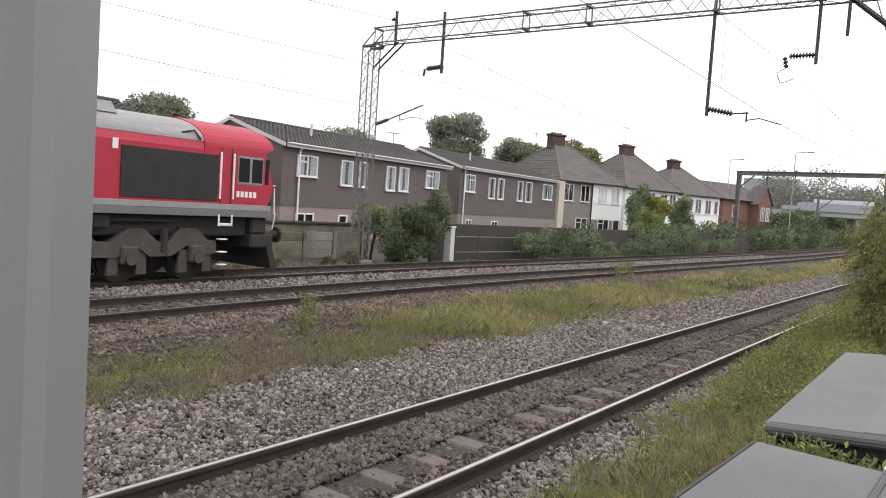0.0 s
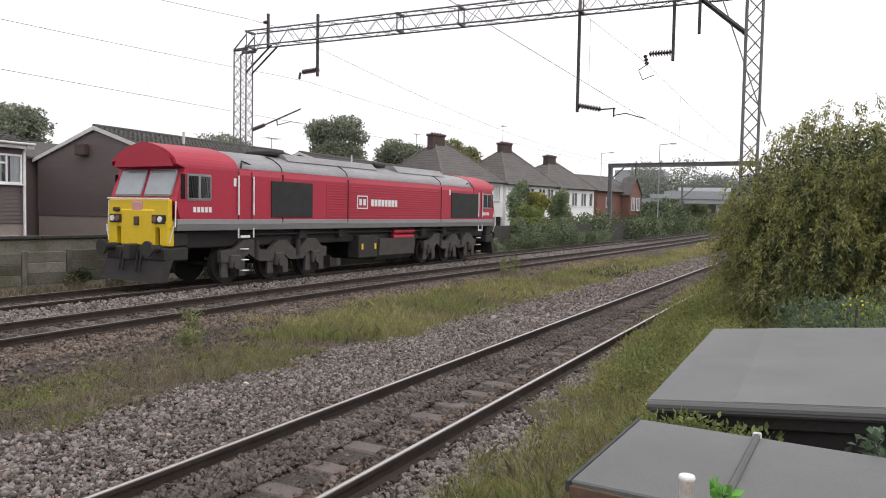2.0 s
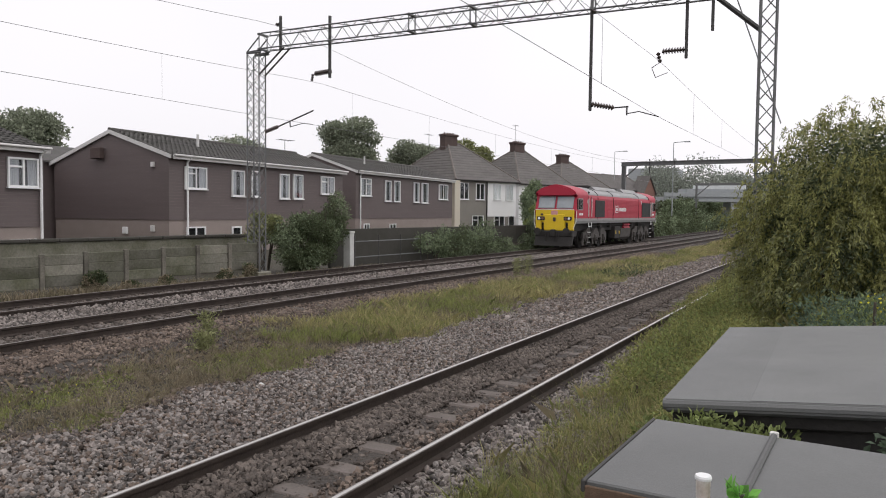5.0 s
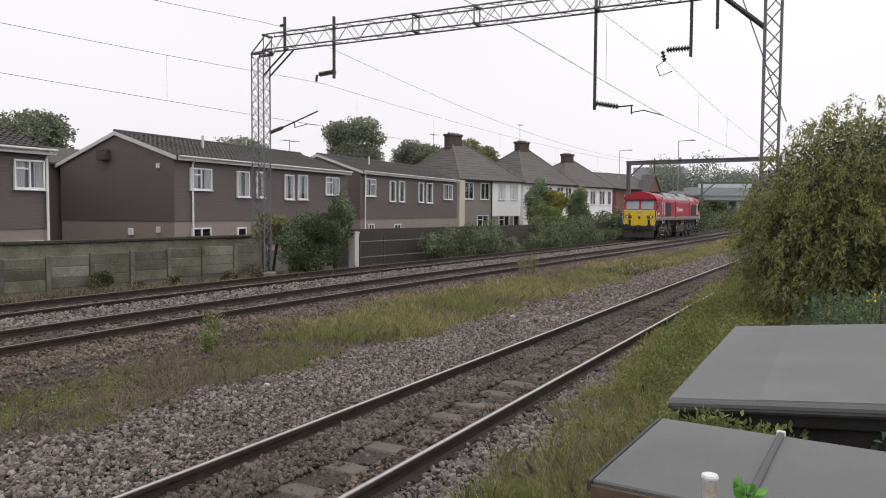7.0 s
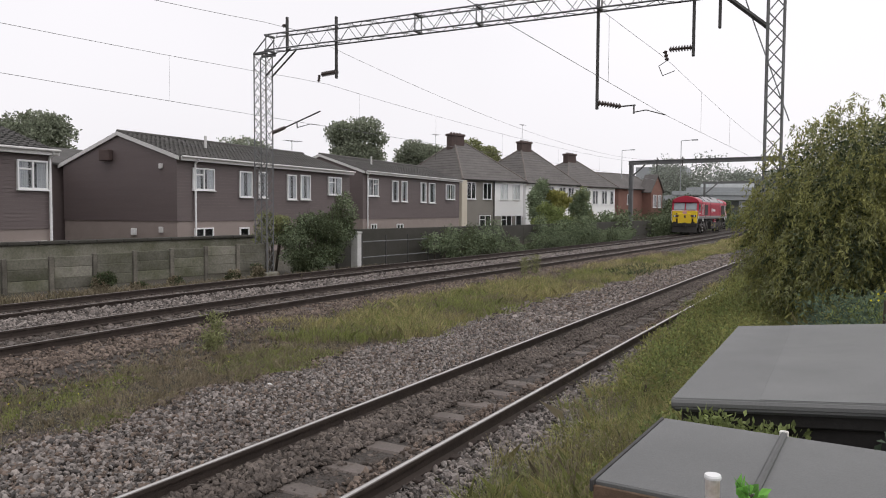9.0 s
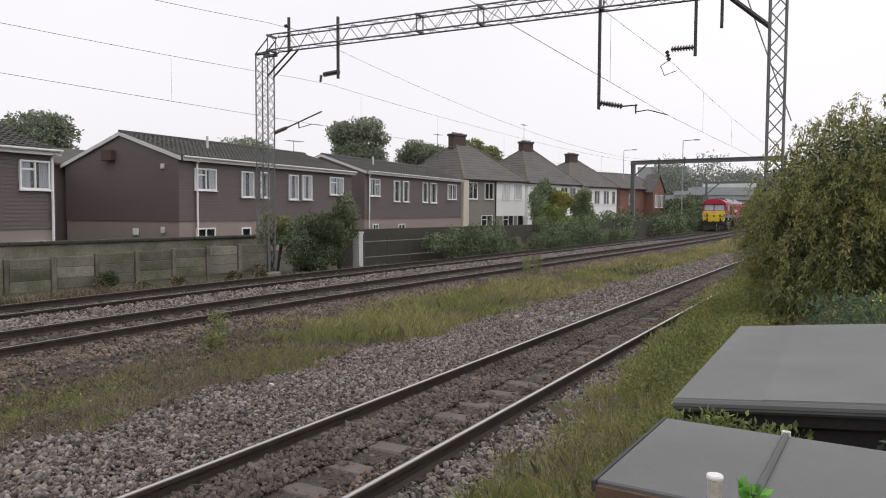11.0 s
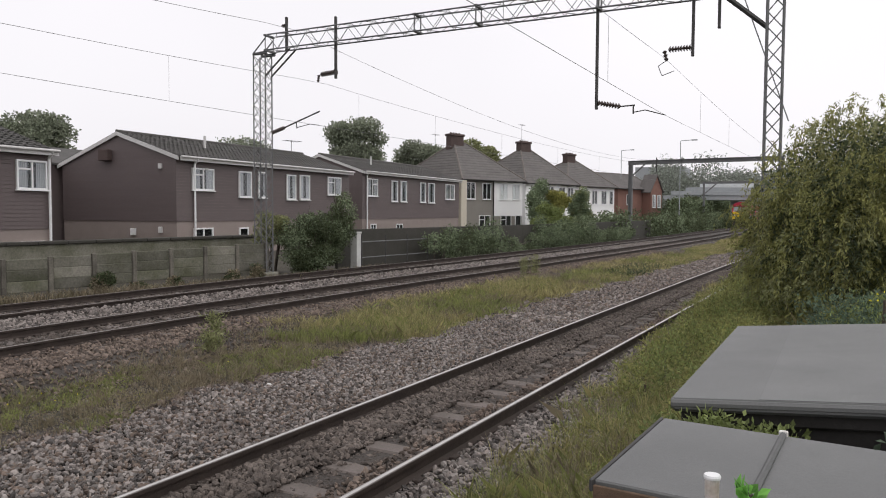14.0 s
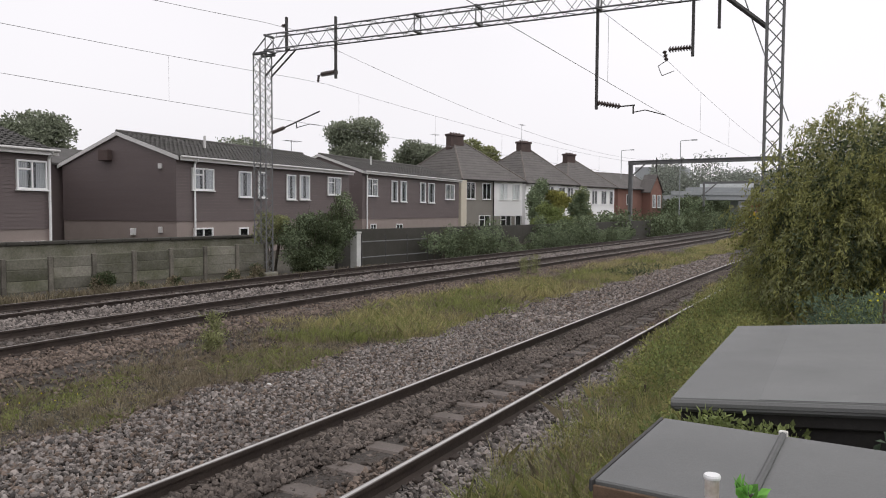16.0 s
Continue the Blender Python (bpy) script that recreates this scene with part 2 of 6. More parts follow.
def box(bm, x0, x1, y0, y1, z0, z1, bevel=0.0, mi=0, m=None):
    g = bmesh.ops.create_cube(bm, size=1, matrix=Matrix.Translation(((x0 + x1) / 2, (y0 + y1) / 2, (z0 + z1) / 2)) @ Matrix.Diagonal((abs(x1 - x0), abs(y1 - y0), abs(z1 - z0), 1)))
    vs = g["verts"]
    fs = {f for v in vs for f in v.link_faces}
    if bevel:
        es = list({e for v in vs for e in v.link_edges})
        r = bmesh.ops.bevel(bm, geom=es, offset=bevel, segments=1, affect="EDGES")
        fs = set(r["faces"]) | {f for f in fs if f.is_valid}
        vs = list({v for f in fs for v in f.verts})
    for f in fs:
        f.material_index = mi
    if m is not None:
        bmesh.ops.transform(bm, matrix=m, verts=vs)
    return vs


def tube(bm, p, q, r, n=6, r2=None):
    p, q = Vector(p), Vector(q)
    d = q - p
    m = Matrix.Translation((p + q) / 2) @ d.to_track_quat("Z", "Y").to_matrix().to_4x4()
    bmesh.ops.create_cone(bm, cap_ends=True, segments=n, radius1=r, radius2=r if r2 is None else r2, depth=d.length, matrix=m)


def prism(bm, profile, axis, a, b, mi=0):
    """A profile of (u, v) pairs swept straight: axis 'x' takes (y, z), 'y' takes (x, z), 'z' takes (x, y)."""
    put = {"x": lambda u, v, s: (s, u, v), "y": lambda u, v, s: (u, s, v), "z": lambda u, v, s: (u, v, s)}[axis]
    lo = [bm.verts.new(put(u, v, a)) for u, v in profile]
    hi = [bm.verts.new(put(u, v, b)) for u, v in profile]
    n = len(profile)
    fs = [bm.faces.new(lo), bm.faces.new(hi)]
    for i in range(n):
        fs.append(bm.faces.new((lo[i], lo[(i + 1) % n], hi[(i + 1) % n], hi[i])))
    for f in fs:
        f.material_index = mi
    bmesh.ops.recalc_face_normals(bm, faces=fs)
    return lo + hi


def BM():
    return bmesh.new()


def pydata(name, verts, faces, material, parent=None, label=""):
    me = bpy.data.meshes.new(name)
    me.from_pydata(verts, [], faces)
    me.materials.append(material)
    ob = new(name, me)
    ob.parent = parent
    if label:
        ob["label"] = label
    return ob


def fast_mesh(name, verts, faces, material, parent=None):
    """verts (n, 3), faces (m, k) arrays."""
    me = bpy.data.meshes.new(name)
    k = faces.shape[1]
    me.vertices.add(len(verts))
    me.vertices.foreach_set("co", np.ascontiguousarray(verts, dtype=np.float32).ravel())
    me.loops.add(faces.size)
    me.loops.foreach_set("vertex_index", np.ascontiguousarray(faces, dtype=np.int32).ravel())
    me.polygons.add(len(faces))
    me.polygons.foreach_set("loop_start", np.arange(0, faces.size, k, dtype=np.int32))
    me.polygons.foreach_set("use_smooth", np.zeros(len(faces), dtype=bool))
    me.update(calc_edges=True)
    me.materials.append(material)
    ob = new(name, me)
    ob.parent = parent
    return ob


def leaves(name, centres, normals, length, width, material, parent=None, seed=1, droop=0.0, spread=1.0):
    """Pointed leaves, each one folded blade of two triangles pairs."""
    rng = np.random.default_rng(seed)
    n = len(centres)
    d = rng.normal(size=(n, 3)) * spread + normals
    d[:, 2] -= droop
    d /= np.linalg.norm(d, axis=1, keepdims=True) + 1e-9
    s = np.cross(d, rng.normal(size=(n, 3)))
    s /= np.linalg.norm(s, axis=1, keepdims=True) + 1e-9
    up = np.cross(s, d)
    ln = (length * rng.uniform(0.6, 1.35, n))[:, None]
    wd = (width * rng.uniform(0.6, 1.35, n))[:, None]
    v = np.empty((n, 4, 3))
    v[:, 0] = centres
    v[:, 1] = centres + d * ln * 0.5 + s * wd * 0.5 + up * wd * 0.12
    v[:, 2] = centres + d * ln
    v[:, 3] = centres + d * ln * 0.5 - s * wd * 0.5 + up * wd * 0.12
    f = np.arange(n * 4).reshape(n, 4)
    return fast_mesh(name, v.reshape(-1, 3), f, material, parent)


def blades(name, bases, height, width, material, seed=1, lean=0.35, parent=None):
    rng = np.random.default_rng(seed)
    n = len(bases)
    a = rng.uniform(0, 2 * np.pi, n)
    side = np.stack([np.cos(a), np.sin(a), np.zeros(n)], 1)
    b = rng.uniform(0, 2 * np.pi, n)
    out = np.stack([np.cos(b), np.sin(b), np.zeros(n)], 1) * (lean * rng.uniform(0.2, 1.2, n))[:, None]
    h = (height * rng.uniform(0.45, 1.25, n))[:, None]
    w = width * rng.uniform(0.7, 1.3, n)[:, None]
    up = np.array([0, 0, 1.0])
    v = np.empty((n, 5, 3))
    v[:, 0] = bases - side * w
    v[:, 1] = bases + side * w
    v[:, 2] = bases + side * w * 0.7 + (up + out * 0.4) * h * 0.55
    v[:, 3] = bases + (up * 0.92 + out) * h
    v[:, 4] = bases - side * w * 0.7 + (up + out * 0.4) * h * 0.55
    f = np.arange(n * 5).reshape(n, 5)
    return fast_mesh(name, v.reshape(-1, 3), f, material, parent)


def tufts(name, centres, per, radius, height, width, material, seed, lean=0.7):
    """Grass in tufts: blades that spread from each centre, each tuft of its own height."""
    rng = np.random.default_rng(seed)
    n = len(centres)
    out = rng.normal(size=(n, per, 3)) * np.array((1, 1, 0))
    base = (centres[:, None] + out * radius).reshape(-1, 3)
    tall = np.repeat(height * rng.uniform(0.45, 1.3, n), per) * rng.uniform(0.5, 1.1, n * per)
    out = out.reshape(-1, 3) * (0.45 * lean) + rng.normal(size=(n * per, 3)) * np.array((0.25, 0.25, 0)) * lean
    a = rng.uniform(0, 2 * np.pi, n * per)
    side = np.stack([np.cos(a), np.sin(a), np.zeros(n * per)], 1) * (width * rng.uniform(0.7, 1.3, n * per))[:, None]
    up = np.array([0, 0, 1.0])
    h = tall[:, None]
    v = np.empty((n * per, 5, 3))
    v[:, 0], v[:, 1] = base - side, base + side
    v[:, 2] = base + side * 0.7 + (up + out * 0.4) * h * 0.55
    v[:, 3] = base + (up * 0.9 + out) * h
    v[:, 4] = base - side * 0.7 + (up + out * 0.4) * h * 0.55
    return fast_mesh(name, v.reshape(-1, 3), np.arange(n * per * 5).reshape(-1, 5), material)


# ---- lines of the tracks ----
FAR = [(-40, 12.2), (-20, 13.2), (0, 13.5), (10, 13.25), (20, 12.55), (30, 11.5), (40, 10.5), (50, 9.55), (60, 8.7), (80, 7.35), (110, 5.5), (150, 2.6), (220, -3.5)]
FX = np.array([p[0] for p in FAR], float)
FY = np.array([p[1] for p in FAR], float)
FM = np.gradient(FY, FX)
FAR_Z, HALF_GAUGE, SIX = 0.11, 0.7525, 1.75


def far_y(x):
    i = int(np.clip(np.searchsorted(FX, x) - 1, 0, len(FX) - 2))
    h = FX[i + 1] - FX[i]
    s = (x - FX[i]) / h
    return float((2 * s**3 - 3 * s**2 + 1) * FY[i] + (s**3 - 2 * s**2 + s) * h * FM[i] + (3 * s**2 - 2 * s**3) * FY[i + 1] + (s**3 - s**2) * h * FM[i + 1])


def near_y(x):
    return 4.175 - 0.0694 * x - 0.00017 * x * x


def along(line, x, off):
    d = (line(x + 0.1) - line(x - 0.1)) / 0.2
    k = math.hypot(1, d)
    return x - d / k * off, line(x) + off / k, math.atan(d)


# ---- ground ----
def ground_z(x, y):
    bank = 0.55 * min(1.0, max(0.0, (1.9 - y + max(0, x - 6) * -0.05) / 2.2)) if x < 60 else 0.0
    back = 0.5 * min(1.0, max(0.0, (y - 20) / 6))
    return -0.24 + bank + back * 0.3 + 0.035 * noise.noise((x * 0.9, y * 0.9, 3))


def build_ground():
    xs = [-3000, -800, -200, -60] + [i * 1.0 for i in range(-20, 130)] + [150, 200, 400, 1200, 3500]
    ys = [-3000, -600, -150, -40] + [i * 0.8 for i in range(-12, 45)] + [45, 60, 100, 300, 1000, 3500]
    v, f = [], []
    for x in xs:
        for y in ys:
            v.append((x, y, ground_z(x, y)))
    n = len(ys)
    for i in range(len(xs) - 1):
        for j in range(n - 1):
            f.append((i * n + j, (i + 1) * n + j, (i + 1) * n + j + 1, i * n + j + 1))
    tagged(pydata("ground", v, f, M["soil"]), "brown weedy soil ground beside the railway", "ground", kind="structure")


def bed(name, line, profile, x0, x1, step, zt, label):
    v, f = [], []
    xs = np.arange(x0, x1 + step / 2, step)
    for x in xs:
        for off, z in profile:
            px, py, _ = along(line, float(x), off)
            v.append((px, py, zt + z + 0.02 * noise.noise((px * 2, py * 2, 1))))
    n = len(profile)
    for i in range(len(xs) - 1):
        for j in range(n - 1):
            f.append((i * n + j, (i + 1) * n + j, (i + 1) * n + j + 1, i * n + j + 1))
    return tagged(pydata(name, v, f, M["ballast"]), label, "ballast", kind="structure")


RAIL = [(-0.07, -0.16), (0.07, -0.16), (0.07, -0.148), (0.012, -0.125), (0.012, -0.045), (0.036, -0.035), (0.036, -0.006), (0.031, -0.002), (0.016, 0.0), (-0.019, 0.0), (-0.031, -0.002), (-0.036, -0.006), (-0.036, -0.035), (-0.012, -0.045), (-0.012, -0.125), (-0.07, -0.148)]


def rail(parent, line, off, x0, x1, step, zt, label=""):
    bm = BM()
    rings = []
    x = x0
    while x <= x1 + 1e-6:
        rings.append([])
        for u, w in RAIL:
            px, py, _ = along(line, x, off + u)
            rings[-1].append(bm.verts.new((px, py, zt + w)))
        x += step
    n = len(RAIL)
    for a, b in zip(rings, rings[1:]):
        for i in range(n):
            f = bm.faces.new((a[i], b[i], b[(i + 1) % n], a[(i + 1) % n]))
            f.material_index = 1 if i == 8 else 2 if i in (7, 9) else 0
    bm.faces.new(rings[0])
    bm.faces.new(rings[-1])
    bmesh.ops.recalc_face_normals(bm, faces=bm.faces)
    return part("rail", bm, [M["railside"], M["railhead" if line is near_y else "raildull"], M["raildull"]], parent, label)


def track(line, centre, zt, x0, x1, step, spacing, sx0, sx1, label):
    t = thing("railway_track", Matrix.Identity(4), label, "railway track", "railway tracks", "structure")
    for s in (-1, 1):
        rail(t, line, centre + s * HALF_GAUGE, x0, x1, step, zt, "steel rail with a worn shiny head")
    bm = BM()
    box(bm, -0.125, 0.125, -1.25, 1.25, -0.2, 0, bevel=0.02)
    me = mesh_ob("sleeper_shape", bm, M["sleeper"])
    data = me.data
    bpy.data.objects.remove(me)
    clip = BM()
    for k in (-1, 1):
        for s in (-1, 1):
            box(clip, -0.06, 0.06, k * HALF_GAUGE + s * 0.11 - 0.035, k * HALF_GAUGE + s * 0.11 + 0.035, -0.005, 0.035, bevel=0.008)
    clip_ob = mesh_ob("clip_shape", clip, M["railside"])
    clip_data = clip_ob.data
    bpy.data.objects.remove(clip_ob)
    rng = random.Random(4)
    x = sx0
    while x < sx1:
        px, py, a = along(line, x, centre)
        o = new("sleeper", data)
        o.parent = t
        o.matrix_basis = pose(px, py, zt - 0.165 + rng.uniform(-0.012, 0.008), 0, 0, math.degrees(a) + rng.uniform(-0.8, 0.8))
        c = new("rail_clip", clip_data)
        c.parent = o
        x += spacing
    return t


def vnoise(x, y, freq, seed):
    """Smooth patches between 0 and 1 over the plan, in two octaves."""
    out = np.zeros(len(x))
    for k, w in ((1.0, 0.65), (2.7, 0.35)):
        u, v = x * freq * k, y * freq * k
        i, j = np.floor(u), np.floor(v)
        a, b = u - i, v - j
        a, b = a * a * (3 - 2 * a), b * b * (3 - 2 * b)
        h = lambda p, q: np.modf(np.abs(np.sin(p * 127.1 + q * 311.7 + seed * 17.3)) * 43758.5453)[0]
        out += w * ((h(i, j) * (1 - a) + h(i + 1, j) * a) * (1 - b) + (h(i, j + 1) * (1 - a) + h(i + 1, j + 1) * a) * b)
    return out


def scatter_stones(name, line, n, x0, x1, o0, o1, zfun, size, material, seed, label, power=1.0, edge=None, heap=0.0, patch=None):
    rng = np.random.default_rng(seed)
    t = (1 + 5 ** 0.5) / 2
    ico = np.array([(-1, t, 0), (1, t, 0), (-1, -t, 0), (1, -t, 0), (0, -1, t), (0, 1, t), (0, -1, -t), (0, 1, -t), (t, 0, -1), (t, 0, 1), (-t, 0, -1), (-t, 0, 1)]) / 1.9
    tri = np.array([(0, 11, 5), (0, 5, 1), (0, 1, 7), (0, 7, 10), (0, 10, 11), (1, 5, 9), (5, 11, 4), (11, 10, 2), (10, 7, 6), (7, 1, 8), (3, 9, 4), (3, 4, 2), (3, 2, 6), (3, 6, 8), (3, 8, 9), (4, 9, 5), (2, 4, 11), (6, 2, 10), (8, 6, 7), (9, 8, 1)])
    x = x0 + (x1 - x0) * rng.random(n) ** power
    off = rng.uniform(o0, o1, n) if edge is None else o0 + (edge + 0.18 * np.sin(x * 1.9) + 0.12 * np.sin(x * 5.3) - o0) * rng.random(n)
    y = np.array([line(a) for a in x]) + off
    z = np.array([zfun(o) for o in off]) + heap * (rng.random(n) - 0.4)
    if patch is not None:
        ok = vnoise(x, y, 2.2, seed) > patch
        x, y, z, n = x[ok], y[ok], z[ok], int(ok.sum())
    s = size * rng.uniform(0.55, 1.5, n)
    shape = ico[None] * rng.uniform(0.6, 1.35, (n, 12, 1)) * rng.uniform(0.5, 1.3, (n, 1, 3))
    q = rng.normal(size=(n, 4))
    q /= np.linalg.norm(q, axis=1, keepdims=True)
    w, a, b, c = q.T
    R = np.stack([1 - 2 * (b * b + c * c), 2 * (a * b - c * w), 2 * (a * c + b * w), 2 * (a * b + c * w), 1 - 2 * (a * a + c * c), 2 * (b * c - a * w), 2 * (a * c - b * w), 2 * (b * c + a * w), 1 - 2 * (a * a + b * b)], 1).reshape(n, 3, 3)
    v = np.einsum("nij,nkj->nki", R, shape) * (s / 2)[:, None, None] + np.stack([x, y, z], 1)[:, None, :]
    f = (tri[None] + (np.arange(n) * 12)[:, None, None]).reshape(-1, 3)
    tagged(fast_mesh(name, v.reshape(-1, 3), f, material), label, "ballast", kind="stuff")


build_ground()
bed("ballast_near", near_y, [(-3.2, -0.42), (-2.0, -0.21), (-1.25, -0.185), (-0.72, -0.18), (0.72, -0.18), (1.3, -0.175), (1.9, -0.185), (3.2, -0.205), (3.9, -0.25), (4.8, -0.4)], -14, 130, 0.7, 0.0, "grey and brown stone ballast bed under the near track")
bed("ballast_far", far_y, [(-5.4, -0.5), (-4.4, -0.3), (-3.5, -0.215), (-2.5, -0.185), (-1.0, -0.185), (-0.5, -0.11), (0.5, -0.11), (1.0, -0.185), (2.6, -0.2), (3.6, -0.28), (4.6, -0.7)], -35, 210, 1.0, FAR_Z, "stone ballast bed under the two far tracks")
track(near_y, 0.0, 0.0, -12, 125, 0.7, 0.65, -4, 44, "single near railway track with concrete sleepers in ballast")
track(far_y, SIX, FAR_Z, -33, 200, 1.0, 0.68, 2, 62, "far railway track that the locomotive runs on")
track(far_y, -SIX, FAR_Z, -33, 200, 1.0, 0.68, 2, 62, "middle railway track with rusty-sided rails")
zf = lambda o: -0.165 if abs(o) < 1.9 else -0.165 - (abs(o) - 1.9) * (0.018 if o > 0 else 0.2)
scatter_stones("ballast_stones", near_y, 13500, 2.5, 15, 0.82, 2.85, zf, 0.046, M["stone"], 1, "loose pinkish grey ballast stones beside the rail", edge=3.25, heap=0.035)
scatter_stones("ballast_stones", near_y, 13000, 2.5, 15, 0.82, 2.85, zf, 0.044, M["stone_brown"], 22, "loose brown ballast stones beside the rail", edge=3.4, heap=0.035)
scatter_stones("ballast_stones", near_y, 11500, 2.5, 16, 0.82, 2.5, zf, 0.046, M["stone_grey"], 21, "loose grey ballast stones beside the rail", edge=3.1, heap=0.04)
scatter_stones("ballast_stones", near_y, 15000, 15, 45, 0.82, 2.8, zf, 0.08, M["stone"], 2, "loose pinkish grey ballast stones beside the rail", power=1.3, edge=3.3, heap=0.04)
scatter_stones("ballast_stones", near_y, 9000, 15, 45, 0.82, 2.8, zf, 0.075, M["stone_brown"], 12, "loose brown ballast stones beside the rail", power=1.3, edge=3.25, heap=0.04)
scatter_stones("ballast_stones", near_y, 11000, 2.5, 32, -0.68, 0.68, lambda o: -0.19, 0.05, M["stone_dark"], 3, "dark dirty ballast stones between the rails")
scatter_stones("ballast_stones", near_y, 15000, 2.5, 32, 0.1, 0.69, lambda o: -0.15 + 0.02 * o, 0.052, M["stone_dark"], 13, "dark dirty ballast stones over the sleeper ends", power=1.3, heap=0.02)
scatter_stones("ballast_stones", near_y, 9000, 2.5, 32, -0.69, 0.3, lambda o: -0.155, 0.046, M["stone_dark"], 17, "dark dirty ballast stones lying over the sleepers", power=1.3, heap=0.02, patch=0.6)
scatter_stones("ballast_stones", near_y, 3500, 2.5, 32, -0.69, -0.3, lambda o: -0.155, 0.05, M["stone_brown"], 14, "brown ballast stones beside the rail foot", heap=0.02)
scatter_stones("ballast_stones", near_y, 9000, 3.0, 18, -2.3, -0.82, zf, 0.05, M["stone"], 4, "pale ballast stones on the track shoulder", heap=0.03)
zff = lambda o: FAR_Z - 0.165 if abs(o) > 0.9 else FAR_Z - 0.095
scatter_stones("ballast_stones", far_y, 16000, 4, 60, -0.95, 0.95, zff, 0.065, M["stone"], 5, "pale ballast stones between the far tracks", 1.4)
scatter_stones("ballast_stones", near_y, 8000, 3.0, 18, -2.3, -0.82, zf, 0.05, M["stone_grey"], 23, "grey ballast stones on the track shoulder")
scatter_stones("ballast_stones", far_y, 15000, 4, 45, -3.6, -2.4, lambda o: FAR_Z - 0.155 + (o + 2.5) * 0.05, 0.058, M["stone_brown"], 6, "brown ballast stones beside the far track", 1.4)
scatter_stones("ballast_stones", far_y, 6000, 4, 45, -5.2, -3.4, lambda o: FAR_Z - 0.2 + (o + 3.5) * 0.085, 0.05, M["stone_brown"], 24, "scattered brown stones beside the far track", 1.3)
scatter_stones("ballast_stones", far_y, 7000, 4, 40, -2.4, -1.05, lambda o: FAR_Z - 0.175, 0.065, M["stone_dark"], 7, "dark ballast stones between far rails", 1.4)
scatter_stones("ballast_stones", far_y, 6000, 4, 40, 1.05, 2.4, lambda o: FAR_Z - 0.175, 0.065, M["stone_dark"], 8, "dark ballast stones between far rails", 1.4)
scatter_stones("loose_gravel", near_y, 16000, 3.5, 24, 3.2, 7.2, lambda o: -0.225, 0.035, M["stone_dark"], 15, "small dark gravel scattered over the soil")
scatter_stones("loose_gravel", near_y, 900, 3.5, 24, 2.6, 6.5, lambda o: -0.215, 0.045, M["stone"], 16, "few pale stones scattered over the soil")


# ---- concrete fence ----
def fence():
    ax, ay, bx, by = 8.86, 19.23, 20.03, 16.13
    n = 10
    f = thing("panel_fence", Matrix.Identity(4), "stained grey concrete panel fence with posts beside the track", "fence")
    ang = math.degrees(math.atan2(by - ay, bx - ax))
    L = math.hypot(bx - ax, by - ay) / n
    post, slab = BM(), BM()
    box(post, -0.06, 0.06, -0.07, 0.06, -0.4, 1.0, bevel=0.015)
    box(slab, 0.07, L - 0.07, -0.02, 0.03, 0, 0.285, bevel=0.012)
    p0 = mesh_ob("fence_post", post, M["concrete_post"])
    s0 = mesh_ob("fence_slab", slab, M["concrete"])
    for i in range(n + 1):
        x, y = ax + (bx - ax) * i / n, ay + (by - ay) * i / n
        rise = 0.03 * (i - 3) - 0.06
        o = new("fence_post", p0.data)
        o.parent = f
        o.matrix_basis = pose(x, y, rise, 0, 0, ang)
        if i < n:
            for k in range(3):
                q = new("fence_slab", s0.data)
                q.parent = f
                q.matrix_basis = pose(x, y, rise + 0.1 + k * 0.294, random.uniform(-1, 1), 0, ang)
    for o in (p0, s0):
        bpy.data.objects.remove(o)
    w = thing("garden_wall", Matrix.Identity(4), "low dark stained garden wall with coping behind the concrete fence", "wall")
    for (x0, y0, z0), (x1, y1, z1), m in (((11.5, 21.8, 1.12), (24.2, 19.9, 1.2), "concrete"),):
        bm = BM()
        d = math.hypot(x1 - x0, y1 - y0)
        box(bm, 0, d, -0.1, 0.1, -0.5, z0, bevel=0.02)
        o = part("wall_body", bm, M[m], w)
        o.matrix_basis = pose(x0, y0, 0, 0, 0, math.degrees(math.atan2(y1 - y0, x1 - x0)))
        k = 0.0
        while k < d - 0.1:
            bm = BM()
            e = min(d, k + 0.95)
            box(bm, k, e - 0.02, -0.17, 0.17, z0, z0 + 0.11, bevel=0.02)
            c = part("coping_stone", bm, M["concrete_dark"], w)
            c.matrix_basis = o.matrix_basis.copy()
            k += 0.95
    # wall run behind the bushes to the east
    e = thing("garden_wall", Matrix.Identity(4), "grey rendered garden wall behind shrubs and ivy", "wall")
    pts = [(25.6, 17.0), (33, 15.8), (42, 14.6), (56, 13.6), (75, 12.6)]
    for a, b in zip(pts, pts[1:]):
        bm = BM()
        d = math.dist(a, b)
        box(bm, 0, d, -0.08, 0.08, -0.4, 1.45, bevel=0.02)
        part("wall_body", bm, M["concrete_dark"], e).matrix_basis = pose(*a, 0, 0, 0, math.degrees(math.atan2(b[1] - a[1], b[0] - a[0])))
    p = thing("gate_post", pose(25.7, 16.1, -0.25), "square white painted gate post by the shrubs", "post")
    bm = BM()
    box(bm, -0.16, 0.16, -0.16, 0.16, 0, 1.55, bevel=0.015)
    part("shaft", bm, M["white_post"], p)
    bm = BM()
    box(bm, -0.19, 0.19, -0.19, 0.19, 1.55, 1.63, bevel=0.02)
    part("cap", bm, M["white_post"], p)
    r = thing("metal_railing", pose(26.0, 16.0, -0.25, 0, 0, -8), "thin grey metal railing beside the white gate post", "railing")
    for i in range(4):
        bm = BM()
        tube(bm, (i * 1.6, 0, 0), (i * 1.6, 0, 1.45), 0.03)
